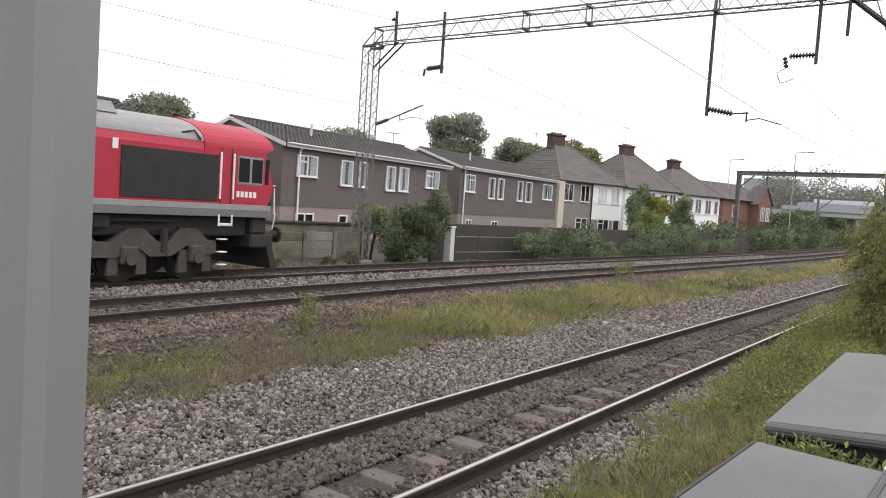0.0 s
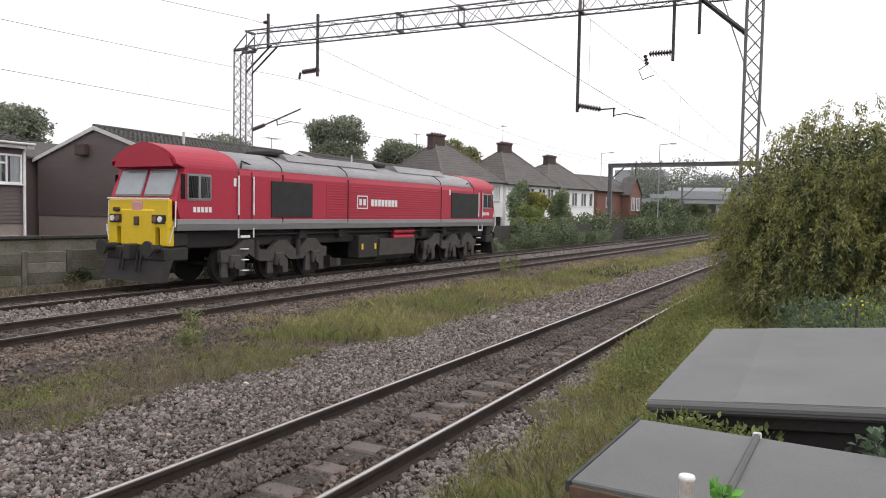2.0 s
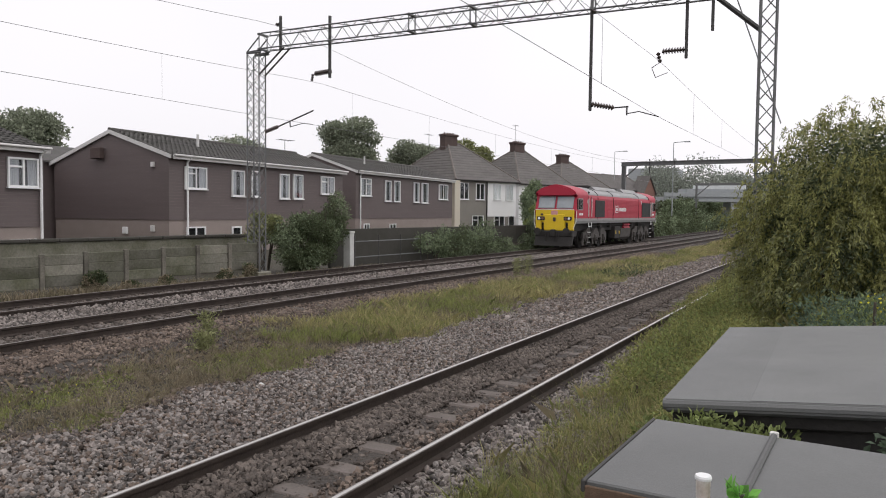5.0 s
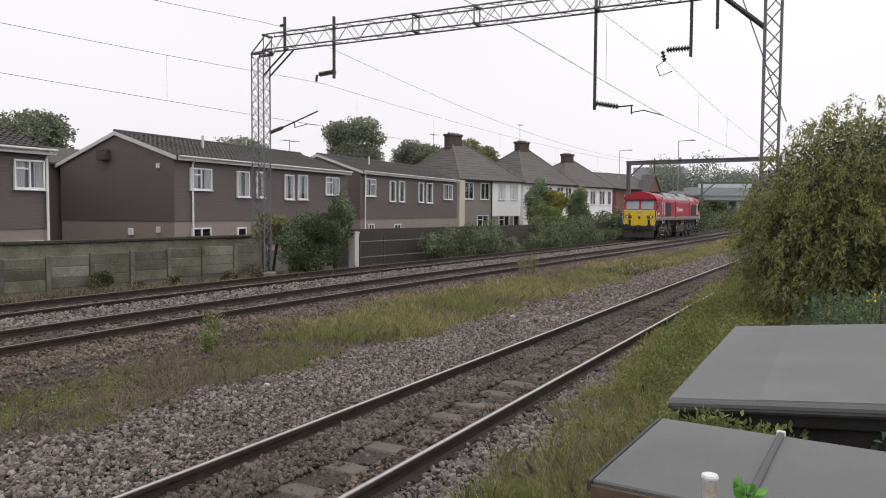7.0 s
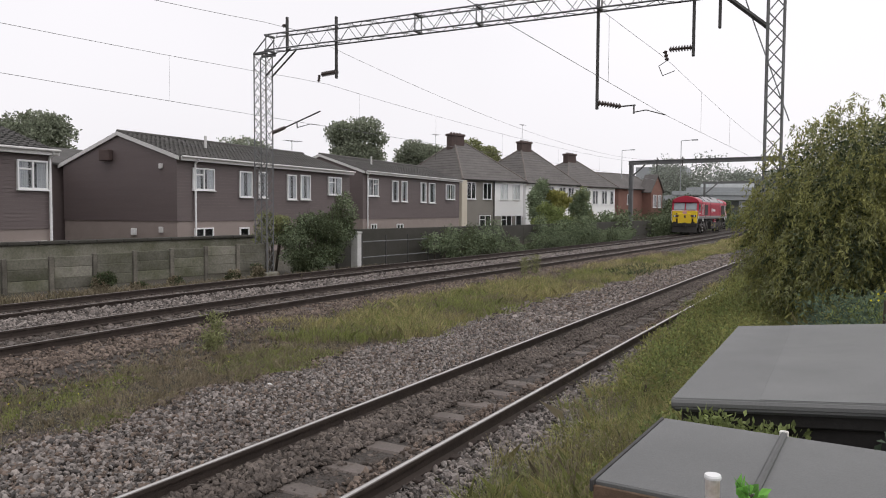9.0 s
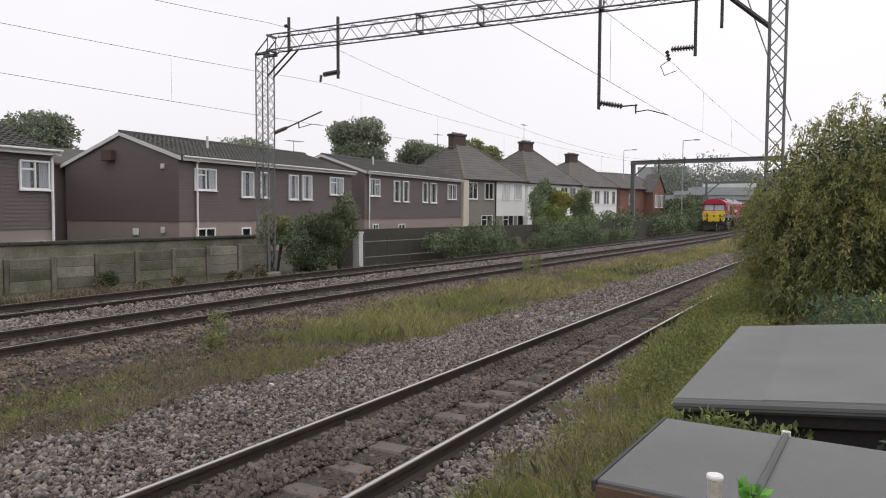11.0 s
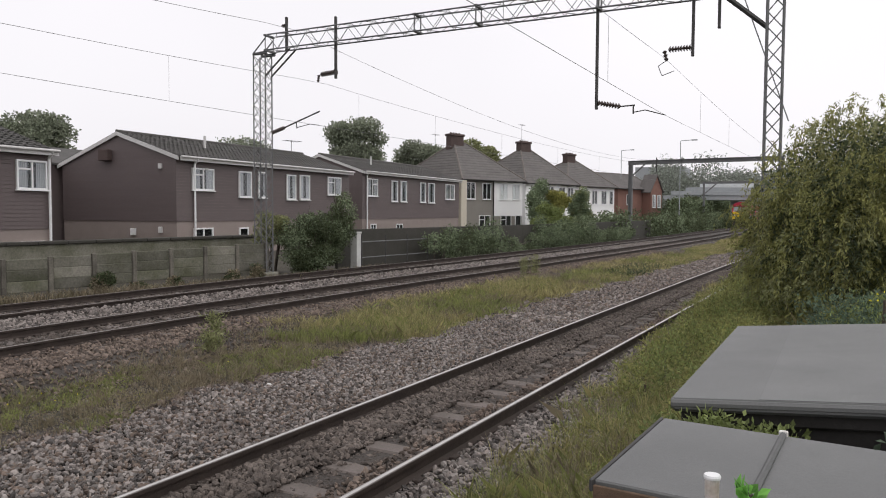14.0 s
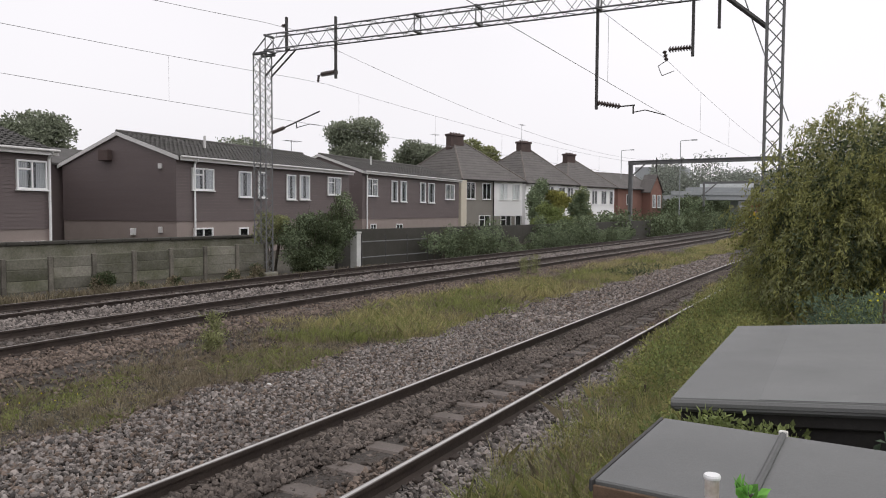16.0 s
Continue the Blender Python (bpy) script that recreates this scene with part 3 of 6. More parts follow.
        part("rail_post", bm, M["steel_dark"], r)
    for z in (0.55, 1.2):
        bm = BM()
        tube(bm, (0, 0, z), (4.8, 0, z), 0.022)
        part("cross_rail", bm, M["steel"], r)


fence()


# ---- houses ----
def window(parent, x, z, w, h, layout, y=0.0, curtain=True, m=None):
    """A uPVC window on a wall facing -y: x centre, z centre; layout: list of split positions and top lights."""
    bm = BM()
    t = 0.075
    box(bm, -w / 2, w / 2, -0.05, 0.05, -h / 2, -h / 2 + t, 0.008)
    box(bm, -w / 2, w / 2, -0.05, 0.05, h / 2 - t, h / 2, 0.008)
    box(bm, -w / 2, -w / 2 + t, -0.048, 0.05, -h / 2 + t, h / 2 - t, 0.008)
    box(bm, w / 2 - t, w / 2, -0.048, 0.05, -h / 2 + t, h / 2 - t, 0.008)
    if "m" in layout:
        box(bm, -t / 2, t / 2, -0.046, 0.05, -h / 2 + t, h / 2 - t, 0.008)
    if "l" in layout:
        box(bm, -w / 2 + t, -t / 2, -0.044, 0.05, h * 0.16, h * 0.16 + t, 0.008)
    if "r" in layout:
        box(bm, t / 2, w / 2 - t, -0.044, 0.05, h * 0.16, h * 0.16 + t, 0.008)
    fr = part("window", bm, M["upvc"], parent, "white plastic framed window")
    fr.matrix_basis = (m or Matrix.Identity(4)) @ pose(x, y - 0.03, z)
    bm = BM()
    box(bm, -w / 2 + t * 0.8, w / 2 - t * 0.8, -0.012, -0.006, -h / 2 + t * 0.8, h / 2 - t * 0.8)
    part("pane", bm, M["pane"], fr).visible_shadow = False
    bm = BM()
    if curtain:
        k = 14
        for sgn in (-1, 1):
            a, b = sgn * (w / 2 - t), sgn * (w / 2 - t) * 0.32
            vs = [[bm.verts.new((a + (b - a) * i / k, 0.01 + 0.005 * math.sin(i * 2.2), zz)) for zz in (-h / 2 + t, h / 2 - t)] for i in range(k + 1)]
            for p, q in zip(vs, vs[1:]):
                bm.faces.new((p[0], q[0], q[1], p[1]))
        part("curtain", bm, M["curtain"], fr, "pale net curtain")
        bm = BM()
    # Thin near-black sheet behind the pane: interior shade put into its colour.
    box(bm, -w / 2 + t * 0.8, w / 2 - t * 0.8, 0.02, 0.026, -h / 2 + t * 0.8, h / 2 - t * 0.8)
    part("dark_room", bm, M["room"], fr, "dark sheet behind the glass, coloured as an unlit interior")
    bm = BM()
    box(bm, -w / 2 - 0.04, w / 2 + 0.04, -0.11, 0.03, -h / 2 - 0.05, -h / 2, 0.01)
    part("window_sill", bm, M["upvc"], fr)
    return fr


pm = bpy.data.materials.new("pane")
pm.use_nodes = True
pb = pm.node_tree.nodes["Principled BSDF"]
pb.inputs["Transmission Weight"].default_value, pb.inputs["Roughness"].default_value, pb.inputs["IOR"].default_value = 1.0, 0.02, 1.45
pb.inputs["Base Color"].default_value = (0.9, 0.93, 0.94, 1)
M["pane"] = pm
# Near-black colour that paints the darkness indoors on the window sheets.
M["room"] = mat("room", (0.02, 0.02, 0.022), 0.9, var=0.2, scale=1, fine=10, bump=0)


def tiled_slope(parent, p0, along_v, up_v, length, rise, pitch, courses, material, label=""):
    """Pantiles: rows that overlap, corrugated across."""
    cols = max(2, int(length / pitch * 4))
    n = np.cross(along_v, up_v)
    v, f = [], []
    p0, along_v, up_v = np.array(p0, float), np.array(along_v, float), np.array(up_v, float)
    for r in range(courses):
        for k, (u, lift) in enumerate(((r, 0.045), (r + 1.06, 0.012))):
            for c in range(cols + 1):
                q = p0 + along_v * (length * c / cols) + up_v * (rise * min(u, courses) / courses) + n * (lift + 0.022 * math.sin(c * math.pi / 2))
                v.append(tuple(q))
    w = cols + 1
    for r in range(courses):
        a = r * 2 * w
        for c in range(cols):
            f.append((a + c, a + c + 1, a + w + c + 1, a + w + c))
    return pydata("roof_tiles", v, f, material, parent, label)


def terrace(m, W, D, ground, base, eave, ridge_y, ridge, back, wins, low_wins, label, pipe_x):
    """Dark boarded house; its front is the plane y = 0, its gable x = 0."""
    h = thing("terraced_house", m, label, "house", "dark boarded terraced houses")
    bm = BM()
    prof = [(0, ground), (0, eave), (ridge_y, ridge - 0.1), (D, back), (D, ground)]
    prism(bm, prof, "x", 0, W)
    part("wall", bm, M["render_pink"], h, "pinkish grey rendered lower wall")
    pitch = 0.147
    n = int((eave - base) / pitch)
    bm = BM()
    for i in range(n):
        z = base + i * (eave - base) / n
        prism(bm, [(-0.042, z), (-0.03, z + pitch), (-0.012, z + pitch), (-0.012, z)], "x", -0.03, W + 0.03)
    part("cladding", bm, M["cladding"], h, "dark brown horizontal boarding")
    bm = BM()
    z = base
    while z < ridge - 0.2:
        y0, y1 = -0.03, D
        if z + pitch > eave:
            y0 = ridge_y * min(1, (z + pitch - eave) / (ridge - 0.1 - eave))
        if z + pitch > back:
            y1 = D - (D - ridge_y) * min(1, (z + pitch - back) / (ridge - 0.1 - back))
        if y1 - y0 > 0.1:
            prism(bm, [(-0.042, z), (-0.03, z + pitch), (-0.012, z + pitch), (-0.012, z)], "y", y0, y1)
        z += pitch
    part("gable_cladding", bm, M["cladding"], h, "dark brown horizontal boarding on the gable end")
    ov = 0.28
    for a, za, b_, zb, nm in ((-ov, eave - 0.02, ridge_y, ridge, "front"), (D + ov, back - 0.02, ridge_y, ridge, "back")):
        d = np.array((0, b_ - a, zb - za))
        L = np.linalg.norm(d)
        if nm == "front":
            tiled_slope(h, (-0.12, a, za), (1, 0, 0), d / L, W + 0.24, L, 0.3, 13, M["tile_dark"], "dark grey pantile roof slope")
        else:
            tiled_slope(h, (W + 0.12, a, za), (-1, 0, 0), d / L, W + 0.24, L, 0.3, 13, M["tile_dark"])
        bm = BM()
        dd = d / L
        prism(bm, [(a, za - 0.06), (b_, zb - 0.06), (b_, zb), (a, za)], "x", -0.1, W + 0.1)
        part("roof_deck", bm, M["tile_dark"], h)
        bm = BM()
        prism(bm, [(a, za - 0.17), (b_, zb - 0.17), (b_, zb + 0.02), (a, za + 0.02)], "x", -0.15, -0.101)
        part("barge_board", bm, M["fascia"], h, "weathered white barge board")
    bm = BM()
    tube(bm, (-0.12, ridge_y, ridge + 0.03), (W + 0.12, ridge_y, ridge + 0.03), 0.1, 8)
    part("ridge_tile", bm, M["tile_dark"], h)
    bm = BM()
    box(bm, -0.02, W + 0.15, -0.34, -0.29, eave - 0.2, eave + 0.0, 0.01)
    box(bm, -0.02, W + 0.15, -0.46, -0.343, eave - 0.06, eave + 0.04, 0.03)
    part("fascia", bm, M["fascia"], h, "white gutter and fascia board")
    for px in pipe_x:
        bm = BM()
        tube(bm, (px, -0.14, ground), (px, -0.14, eave - 0.3), 0.052, 8)
        tube(bm, (px, -0.14, eave - 0.3), (px, -0.38, eave - 0.08), 0.052, 8)
        part("downpipe", bm, M["upvc"], h, "white plastic downpipe")
    for x0, x1, z0, z1, lay in wins:
        window(h, (x0 + x1) / 2, (z0 + z1) / 2, x1 - x0, z1 - z0, lay, -0.05)
    for x0, x1, z0, z1, lay in low_wins:
        window(h, (x0 + x1) / 2, (z0 + z1) / 2, x1 - x0, z1 - z0, lay, 0.0, False)
    for x in (W * 0.28,):
        bm = BM()
        tube(bm, (x, 2.2, ridge - 0.7), (x, 2.2, ridge + 0.15), 0.07, 8)
        part("vent_pipe", bm, M["fascia"], h)
    bm = BM()
    box(bm, 1.85, 2.05, -0.16, -0.05, 4.28 - m.translation.z, 4.36 - m.translation.z, 0.01)
    part("wall_lamp", bm, M["fascia"], h)
    return h


hA = terrace(pose(26.8, 27.0, 0), 15.4, 8.0, -0.5, 1.68, 4.83, 3.85, 6.15, 4.6,
    [(0.98, 2.5, 3.23, 4.34, "ml"), (4.4, 5.42, 2.94, 4.35, ""), (6.0, 6.7, 2.94, 4.4, ""), (8.55, 9.45, 2.88, 4.36, ""), (9.85, 10.85, 2.9, 4.4, ""), (12.8, 14.35, 3.26, 4.42, "ml")],
    [(1.1, 2.45, 0.35, 1.33, "m"), (4.45, 5.2, 0.35, 1.3, "")], "dark brown boarded two storey house with white windows", [1.1])
terrace(pose(47.2, 29.0, 0), 17.6, 8.0, -0.5, 1.64, 5.2, 3.8, 6.55, 4.9,
    [(0.6, 2.15, 3.36, 4.7, "mr"), (4.35, 5.35, 3.0, 4.68, ""), (5.9, 6.9, 3.0, 4.72, ""), (9.4, 10.4, 3.0, 4.73, ""), (10.95, 12.2, 2.97, 4.74, ""), (14.5, 16.5, 3.34, 4.76, "m")],
    [(1.15, 2.0, 0.2, 1.25, "m"), (5.2, 6.3, 0.2, 1.2, "m")], "dark brown boarded two storey house joined to the terrace", [0.5])
terrace(pose(7.6, 26.46, 0), 12.1, 8.0, -0.5, 1.47, 4.53, 3.8, 5.85, 4.4,
    [(10.62, 11.88, 2.98, 4.11, "ml"), (7.4, 8.6, 2.98, 4.11, "ml"), (4.2, 5.2, 2.7, 4.11, "")],
    [(10.7, 11.8, 0.1, 1.0, "m"), (7.4, 8.6, 0.1, 1.0, "m")], "dark brown boarded terraced house end with a white window", [11.95])
# lean-to link between the first two houses, and gable fittings
lk = thing("link_building", pose(15.0, 35.4, 0), "dark boarded link building with a low roof between houses", "building")
bm = BM()
prism(bm, [(0, -0.5), (0, 4.6), (4, 5.7), (4, -0.5)], "x", 0, 17)
part("wall", bm, M["cladding"], lk)
bm = BM()
prism(bm, [(-0.2, 4.6), (-0.2, 4.7), (4.2, 5.9), (4.2, 5.78)], "x", -0.1, 17.1)
part("roof", bm, M["tile_dark"], lk)
bm = BM()
box(bm, -0.35, -0.051, 4.25, 4.95, 4.72, 5.28, 0.03)
part("alarm_box", bm, M["brick_dark"], hA, "dark brown box on the gable")
for y0, y1, z0, z1, mt in ((0.85, 1.05, 4.25, 4.5, "fascia"), (2.7, 3.0, 0.95, 1.3, "upvc"), (0.9, 1.1, 1.1, 1.4, "fascia")):
    bm = BM()
    box(bm, -0.15, -0.0, y0, y1, z0, z1, 0.02)
    part("wall_vent", bm, M[mt], hA)


def hip_house(m, W, D, eave, ridge, colours, label, wins, chim=(0.45, 0.5), split=None, ground=-0.8, gable=False, roof="tile_brown", peak=0.5):
    h = thing("semi_detached_house", m, label, "house", "hipped roof semi-detached houses")
    if split is None:
        bm = BM()
        box(bm, 0, W, 0, D, ground, eave)
        part("wall", bm, M[colours[0]], h)
    else:
        bm = BM()
        box(bm, 0, split, 0, D, ground, eave)
        part("wall", bm, M[colours[0]], h)
        bm = BM()
        box(bm, split, W, -0.02, D, ground, 1.75)
        part("lower_wall", bm, M[colours[0]], h)
        bm = BM()
        box(bm, split, W + 0.02, -0.06, D, 1.75, eave)
        part("upper_wall", bm, M[colours[1]], h, "white painted upper wall")
        bm = BM()
        tube(bm, (split - 0.15, -0.1, ground), (split - 0.15, -0.1, eave), 0.06)
        part("downpipe", bm, M["timber_dark"], h)
    o = 0.4
    bm = BM()
    r0, r1 = (W * peak - 0.9, W * peak + 0.9) if not gable else (-o, W + o)
    if r0 > r1 - 0.3:
        r0, r1 = W / 2 - 0.2, W / 2 + 0.2
    a = [bm.verts.new(p) for p in ((-o, -o, eave), (W + o, -o, eave), (W + o, D + o, eave), (-o, D + o, eave))]
    b = [bm.verts.new(p) for p in ((-o, -o, eave - 0.15), (W + o, -o, eave - 0.15), (W + o, D + o, eave - 0.15), (-o, D + o, eave - 0.15))]
    t0, t1 = bm.verts.new((r0, D / 2, ridge)), bm.verts.new((r1, D / 2, ridge))
    for f in ((a[0], a[1], t1, t0), (a[1], a[2], t1), (a[2], a[3], t0, t1), (a[3], a[0], t0), b):
        bm.faces.new(f)
    for i in range(4):
        bm.faces.new((a[i], b[i], b[(i + 1) % 4], a[(i + 1) % 4]))
    bmesh.ops.recalc_face_normals(bm, faces=bm.faces)
    rf = part("roof", bm, M[roof], h, "brown tiled hipped roof")
    k = 14
    bm = BM()
    for i in range(1, k):
        s = i / k
        z = eave + (ridge - eave) * s
        y = -o + (D / 2 + o) * s
        xa, xb = -o + (r0 + o) * s, W + o - (W + o - r1) * s
        box(bm, xa, xb, y - 0.02, y + 0.01, z - 0.02, z + 0.012)
        box(bm, xa - 0.03, xa + 0.03, y, D - y, z - 0.02, z + 0.014)
    part("tile_course", bm, M[roof], rf)
    for p, q in (((-o, -o, eave), (r0, D / 2, ridge)), ((W + o, -o, eave), (r1, D / 2, ridge)), ((r0, D / 2, ridge), (r1, D / 2, ridge)), ((-o, D + o, eave), (r0, D / 2, ridge))):
        bm = BM()
        tube(bm, p, q, 0.11, 6)
        part("hip_tile", bm, M["tile_pale"], rf)
    if chim:
        cx, cy = chim[0] * W, chim[1] * D
        bm = BM()
        box(bm, cx - 0.95, cx + 0.95, cy - 0.45, cy + 0.45, ridge - 1.2, ridge + 0.7, 0.03)
        box(bm, cx - 1.05, cx + 1.05, cy - 0.55, cy + 0.55, ridge + 0.7, ridge + 0.95, 0.03)
        c = part("chimney", bm, M["brick_dark"], rf, "dark brick chimney stack with pots")
        for i in range(4):
            bm = BM()
            tube(bm, (cx - 0.66 + i * 0.44, cy, ridge + 0.95), (cx - 0.66 + i * 0.44, cy, ridge + 1.12), 0.12, 8, 0.1)
            part("chimney_pot", bm, M["brick_dark"], rf)
    bm = BM()
    box(bm, -o, W + o, -o - 0.1, -o - 0.005, eave - 0.14, eave - 0.02, 0.02)
    part("gutter", bm, M["timber_dark"], h)
    for x, z, w, hh, lay in wins:
        window(h, x, z, w, hh, lay, -0.05 if split and x > split else 0.0, False)
    return h


M["tile_pale"] = mat("tile_pale", (0.17, 0.15, 0.135), 0.9, var=0.3, scale=1.5, fine=8, bump=0.3)
hip_house(pose(69.6, 30.7, 0, 0, 0, -22), 9.3, 10.5, 5.6, 9.9, ("render_grey", "render_white"), "grey and white rendered hipped roof house with chimney",
    [(1.2, 4.4, 1.35, 1.75, "m"), (3.6, 4.4, 1.3, 1.75, "m"), (6.2, 4.4, 1.2, 1.7, "m"), (8.2, 4.4, 1.2, 1.7, "m"), (3.3, 1.1, 1.7, 1.5, "ml"), (6.6, 1.1, 1.7, 1.5, "ml"), (8.6, 1.1, 1.0, 1.5, "")], (0.42, 0.5), split=4.75)
bm = BM()
cs = thing("cream_wall", pose(65.3, 28.9, 0, 0, 0, 0), "cream rendered end wall beside the boarded terrace", "wall", kind="structure")
box(bm, 0, 1.3, 0, 7, -0.5, 5.3)
part("wall", bm, M["render_cream"], cs)
hip_house(pose(83.5, 28.6, 0, 0, 0, -22), 9.8, 10.5, 5.7, 10.3, ("render_white",), "white rendered house with brown hipped roof and chimney",
    [(4.6, 4.5, 1.4, 1.7, "m"), (6.9, 4.5, 1.3, 1.7, "m"), (8.6, 4.5, 1.2, 1.7, "m")], (0.57, 0.5), peak=0.6)
hip_house(pose(96.5, 27.2, 0, 0, 0, -22), 11.0, 10.0, 5.8, 9.7, ("render_white",), "white rendered house with hipped roof beyond the others",
    [(3.6, 4.3, 1.3, 1.9, "m"), (6.2, 4.3, 1.3, 1.9, "m"), (8.4, 4.3, 1.3, 1.9, "m"), (10.2, 4.3, 0.9, 1.9, "")], (0.62, 0.5), peak=0.68)
hF = hip_house(pose(112.6, 23.8, 0, 0, 0, -22), 9.5, 8.0, 5.9, 8.4, ("brick",), "red brick house with a brown roof", [(3.0, 4.2, 1.4, 1.6, "m")], None, gable=True)
bm = BM()
prism(bm, [(6.6, -0.8), (6.6, 5.7), (8.2, 8.0), (9.8, 5.7), (9.8, -0.8)], "y", -1.6, 0.5)
part("gable_bay", bm, M["brick"], hF, "red brick gabled bay")
for sx in (-1, 1):
    bm = BM()
    prism(bm, [(8.2, 8.25), (8.2 + sx * 1.95, 5.45), (8.2 + sx * 1.95, 5.3), (8.2, 8.05)], "y", -1.8, 0.6)
    part("bay_roof", bm, M["tile_brown"], hF)
for x in (7.5, 8.9):
    window(hF, x, 4.0, 0.9, 2.0, "m", -1.62)


# ---- overhead line gantries ----
GX, GA = 20.13, -0.0512


def gpt(y, z, dx=0.0):
    """A point in the portal's plane, by its y and height."""
    s = 16.33 - y
    return (GX + GA * s + dx, y, z)


def lattice(parent, name, p, q, w, h, cell, r, diag, up=(0, 0, 1), label=""):
    """Four chords with zigzag lacing on each side, from p to q."""
    p, q = Vector(p), Vector(q)
    d = (q - p).normalized()
    side = d.cross(Vector(up)).normalized()
    top = side.cross(d).normalized()
    c = [side * (w / 2 * a) + top * (h / 2 * b) for a, b in ((-1, -1), (1, -1), (1, 1), (-1, 1))]
    L = (q - p).length
    n = max(2, round(L / cell))
    for o in c:
        bm = BM()
        tube(bm, p + o, q + o, r, 4)
        part("chord", bm, M["steel"], parent)
    for f in range(4):
        bm = BM()
        a, b = c[f], c[(f + 1) % 4]
        for i in range(n):
            u, v = p + d * (L * i / n), p + d * (L * (i + 1) / n)
            tube(bm, u + (a if i % 2 else b), v + (b if i % 2 else a), diag, 4)
            if name == "mast":
                tube(bm, u + (b if i % 2 else a), v + (a if i % 2 else b), diag, 4)
        part("lacing", bm, M["steel"], parent)


def insulator(parent, p, q, r=0.075, n=8):
    p, q = Vector(p), Vector(q)
    bm = BM()
    tube(bm, p, q, 0.03, 8)
    for i in range(n):
        a = p.lerp(q, (i + 0.3) / n)
        b = p.lerp(q, (i + 0.75) / n)
        tube(bm, a, b, r, 10, r * 0.6)
    part("insulator", bm, M["insulator"], parent, "dark ribbed insulator")


def gantry():
    g = thing("overhead_line_gantry", Matrix.Identity(4), "grey lattice steel overhead line gantry spanning the tracks", "gantry")
    lattice(g, "mast", gpt(16.3, 0.0), gpt(16.3, 7.45), 0.34, 0.5, 0.42, 0.028, 0.011, up=(0, 1, 0))
    lattice(g, "tower", gpt(0.44, -0.2), gpt(0.44, 7.9), 0.34, 0.36, 0.42, 0.032, 0.014, up=(0, 1, 0))
    lattice(g, "beam", gpt(15.9, 7.83), gpt(0.2, 7.80), 0.42, 0.5, 0.42, 0.024, 0.010)
    for y in (16.0, 10.24, 8.22, 4.7):
        bm = BM()
        for z in (7.58, 8.07):
            box(bm, -0.24, 0.24, -0.05, 0.05, -0.03, 0.03, 0.005, m=pose(*gpt(y, z)))
        for s in (-0.21, 0.21):
            x, yy, _ = gpt(y, 7.8)
            tube(bm, (x + s, yy, 7.58), (x + s, yy, 8.07), 0.022, 4)
        part("splice_plate", bm, M["steel"], g)
    bm = BM()
    for s in (-0.21, 0.21):
        x, y, _ = gpt(16.5, 7.5)
        tube(bm, (x + s, 16.54, 7.5), (x + s, 16.0, 8.0), 0.028, 4)
        tube(bm, (x + s, 16.54, 7.5), (x + s, 15.9, 7.55), 0.03, 4)
        tube(bm, (x + s, 16.54, 7.48), (x + s, 15.95, 7.48), 0.04, 4)
    part("corner_frame", bm, M["steel"], g)
    for s in (-0.15, 0.15):
        bm = BM()
        x, y, _ = gpt(15.9, 6.7)
        tube(bm, (x + s, 16.05, 6.74), (x + s, 15.03, 7.56), 0.035, 4)
        part("knee_brace", bm, M["steel_dark"], g)
    bm = BM()
    tube(bm, gpt(0.62, 6.65), gpt(1.8, 7.7), 0.06, 4)
    part("knee_brace", bm, M["steel_dark"], g)
    for y, z0, z1 in ((15.25, 7.5, 8.62), (13.25, 6.45, 8.4), (4.74, 4.95, 8.2), (2.31, 6.12, 8.1), (1.7, 6.74, 8.1)):
        bm = BM()
        x = gpt(y, 0)[0]
        box(bm, x - 0.045, x + 0.045, y - 0.035, y + 0.035, z0, z1, 0.008)
        part("drop_post", bm, M["steel_dark"], g, "dark steel hanger post")
    insulator(g, gpt(13.2, 6.66), gpt(13.85, 6.62), 0.085)
    insulator(g, gpt(13.92, 6.62), gpt(13.96, 6.4), 0.06, 3)
    insulator(g, gpt(4.7, 5.12), gpt(4.1, 4.99), 0.08)
    insulator(g, gpt(2.35, 6.34), gpt(2.9, 6.34), 0.085)
    insulator(g, gpt(3.0, 6.32), gpt(2.94, 6.06), 0.06, 3)
    insulator(g, gpt(15.25, 8.35), gpt(15.45, 8.35), 0.06, 3)
    insulator(g, gpt(15.9, 4.85), gpt(15.35, 5.0), 0.07)
    bm = BM()
    tube(bm, gpt(15.35, 5.0), gpt(13.9, 5.45), 0.025, 5)
    tube(bm, gpt(14.86, 5.14), gpt(14.84, 4.95), 0.02, 5)
    tube(bm, gpt(14.84, 4.97), gpt(14.3, 5.06), 0.013, 5)
    tube(bm, gpt(14.3, 5.06), gpt(13.92, 5.0), 0.013, 5)
    part("registration_arm", bm, M["steel_dark"], g)
    bm = BM()
    tube(bm, gpt(4.1, 4.99), gpt(3.72, 5.0), 0.02, 5)
    tube(bm, gpt(3.76, 5.02), gpt(3.76, 4.78), 0.022, 5)
    tube(bm, gpt(3.76, 4.82), gpt(3.45, 4.86), 0.014, 5)
    tube(bm, gpt(3.45, 4.86), gpt(2.94, 4.7), 0.014, 5)
    part("registration_arm", bm, M["steel_dark"], g)
    bm = BM()
    pts = [gpt(2.9, 6.1), gpt(3.15, 5.95), gpt(3.05, 5.7), gpt(2.75, 5.8)]
    for a, b in zip(pts, pts[1:]):
        tube(bm, a, b, 0.01, 4)
    part("jumper_cable", bm, M["wire"], g)
    bm = BM()
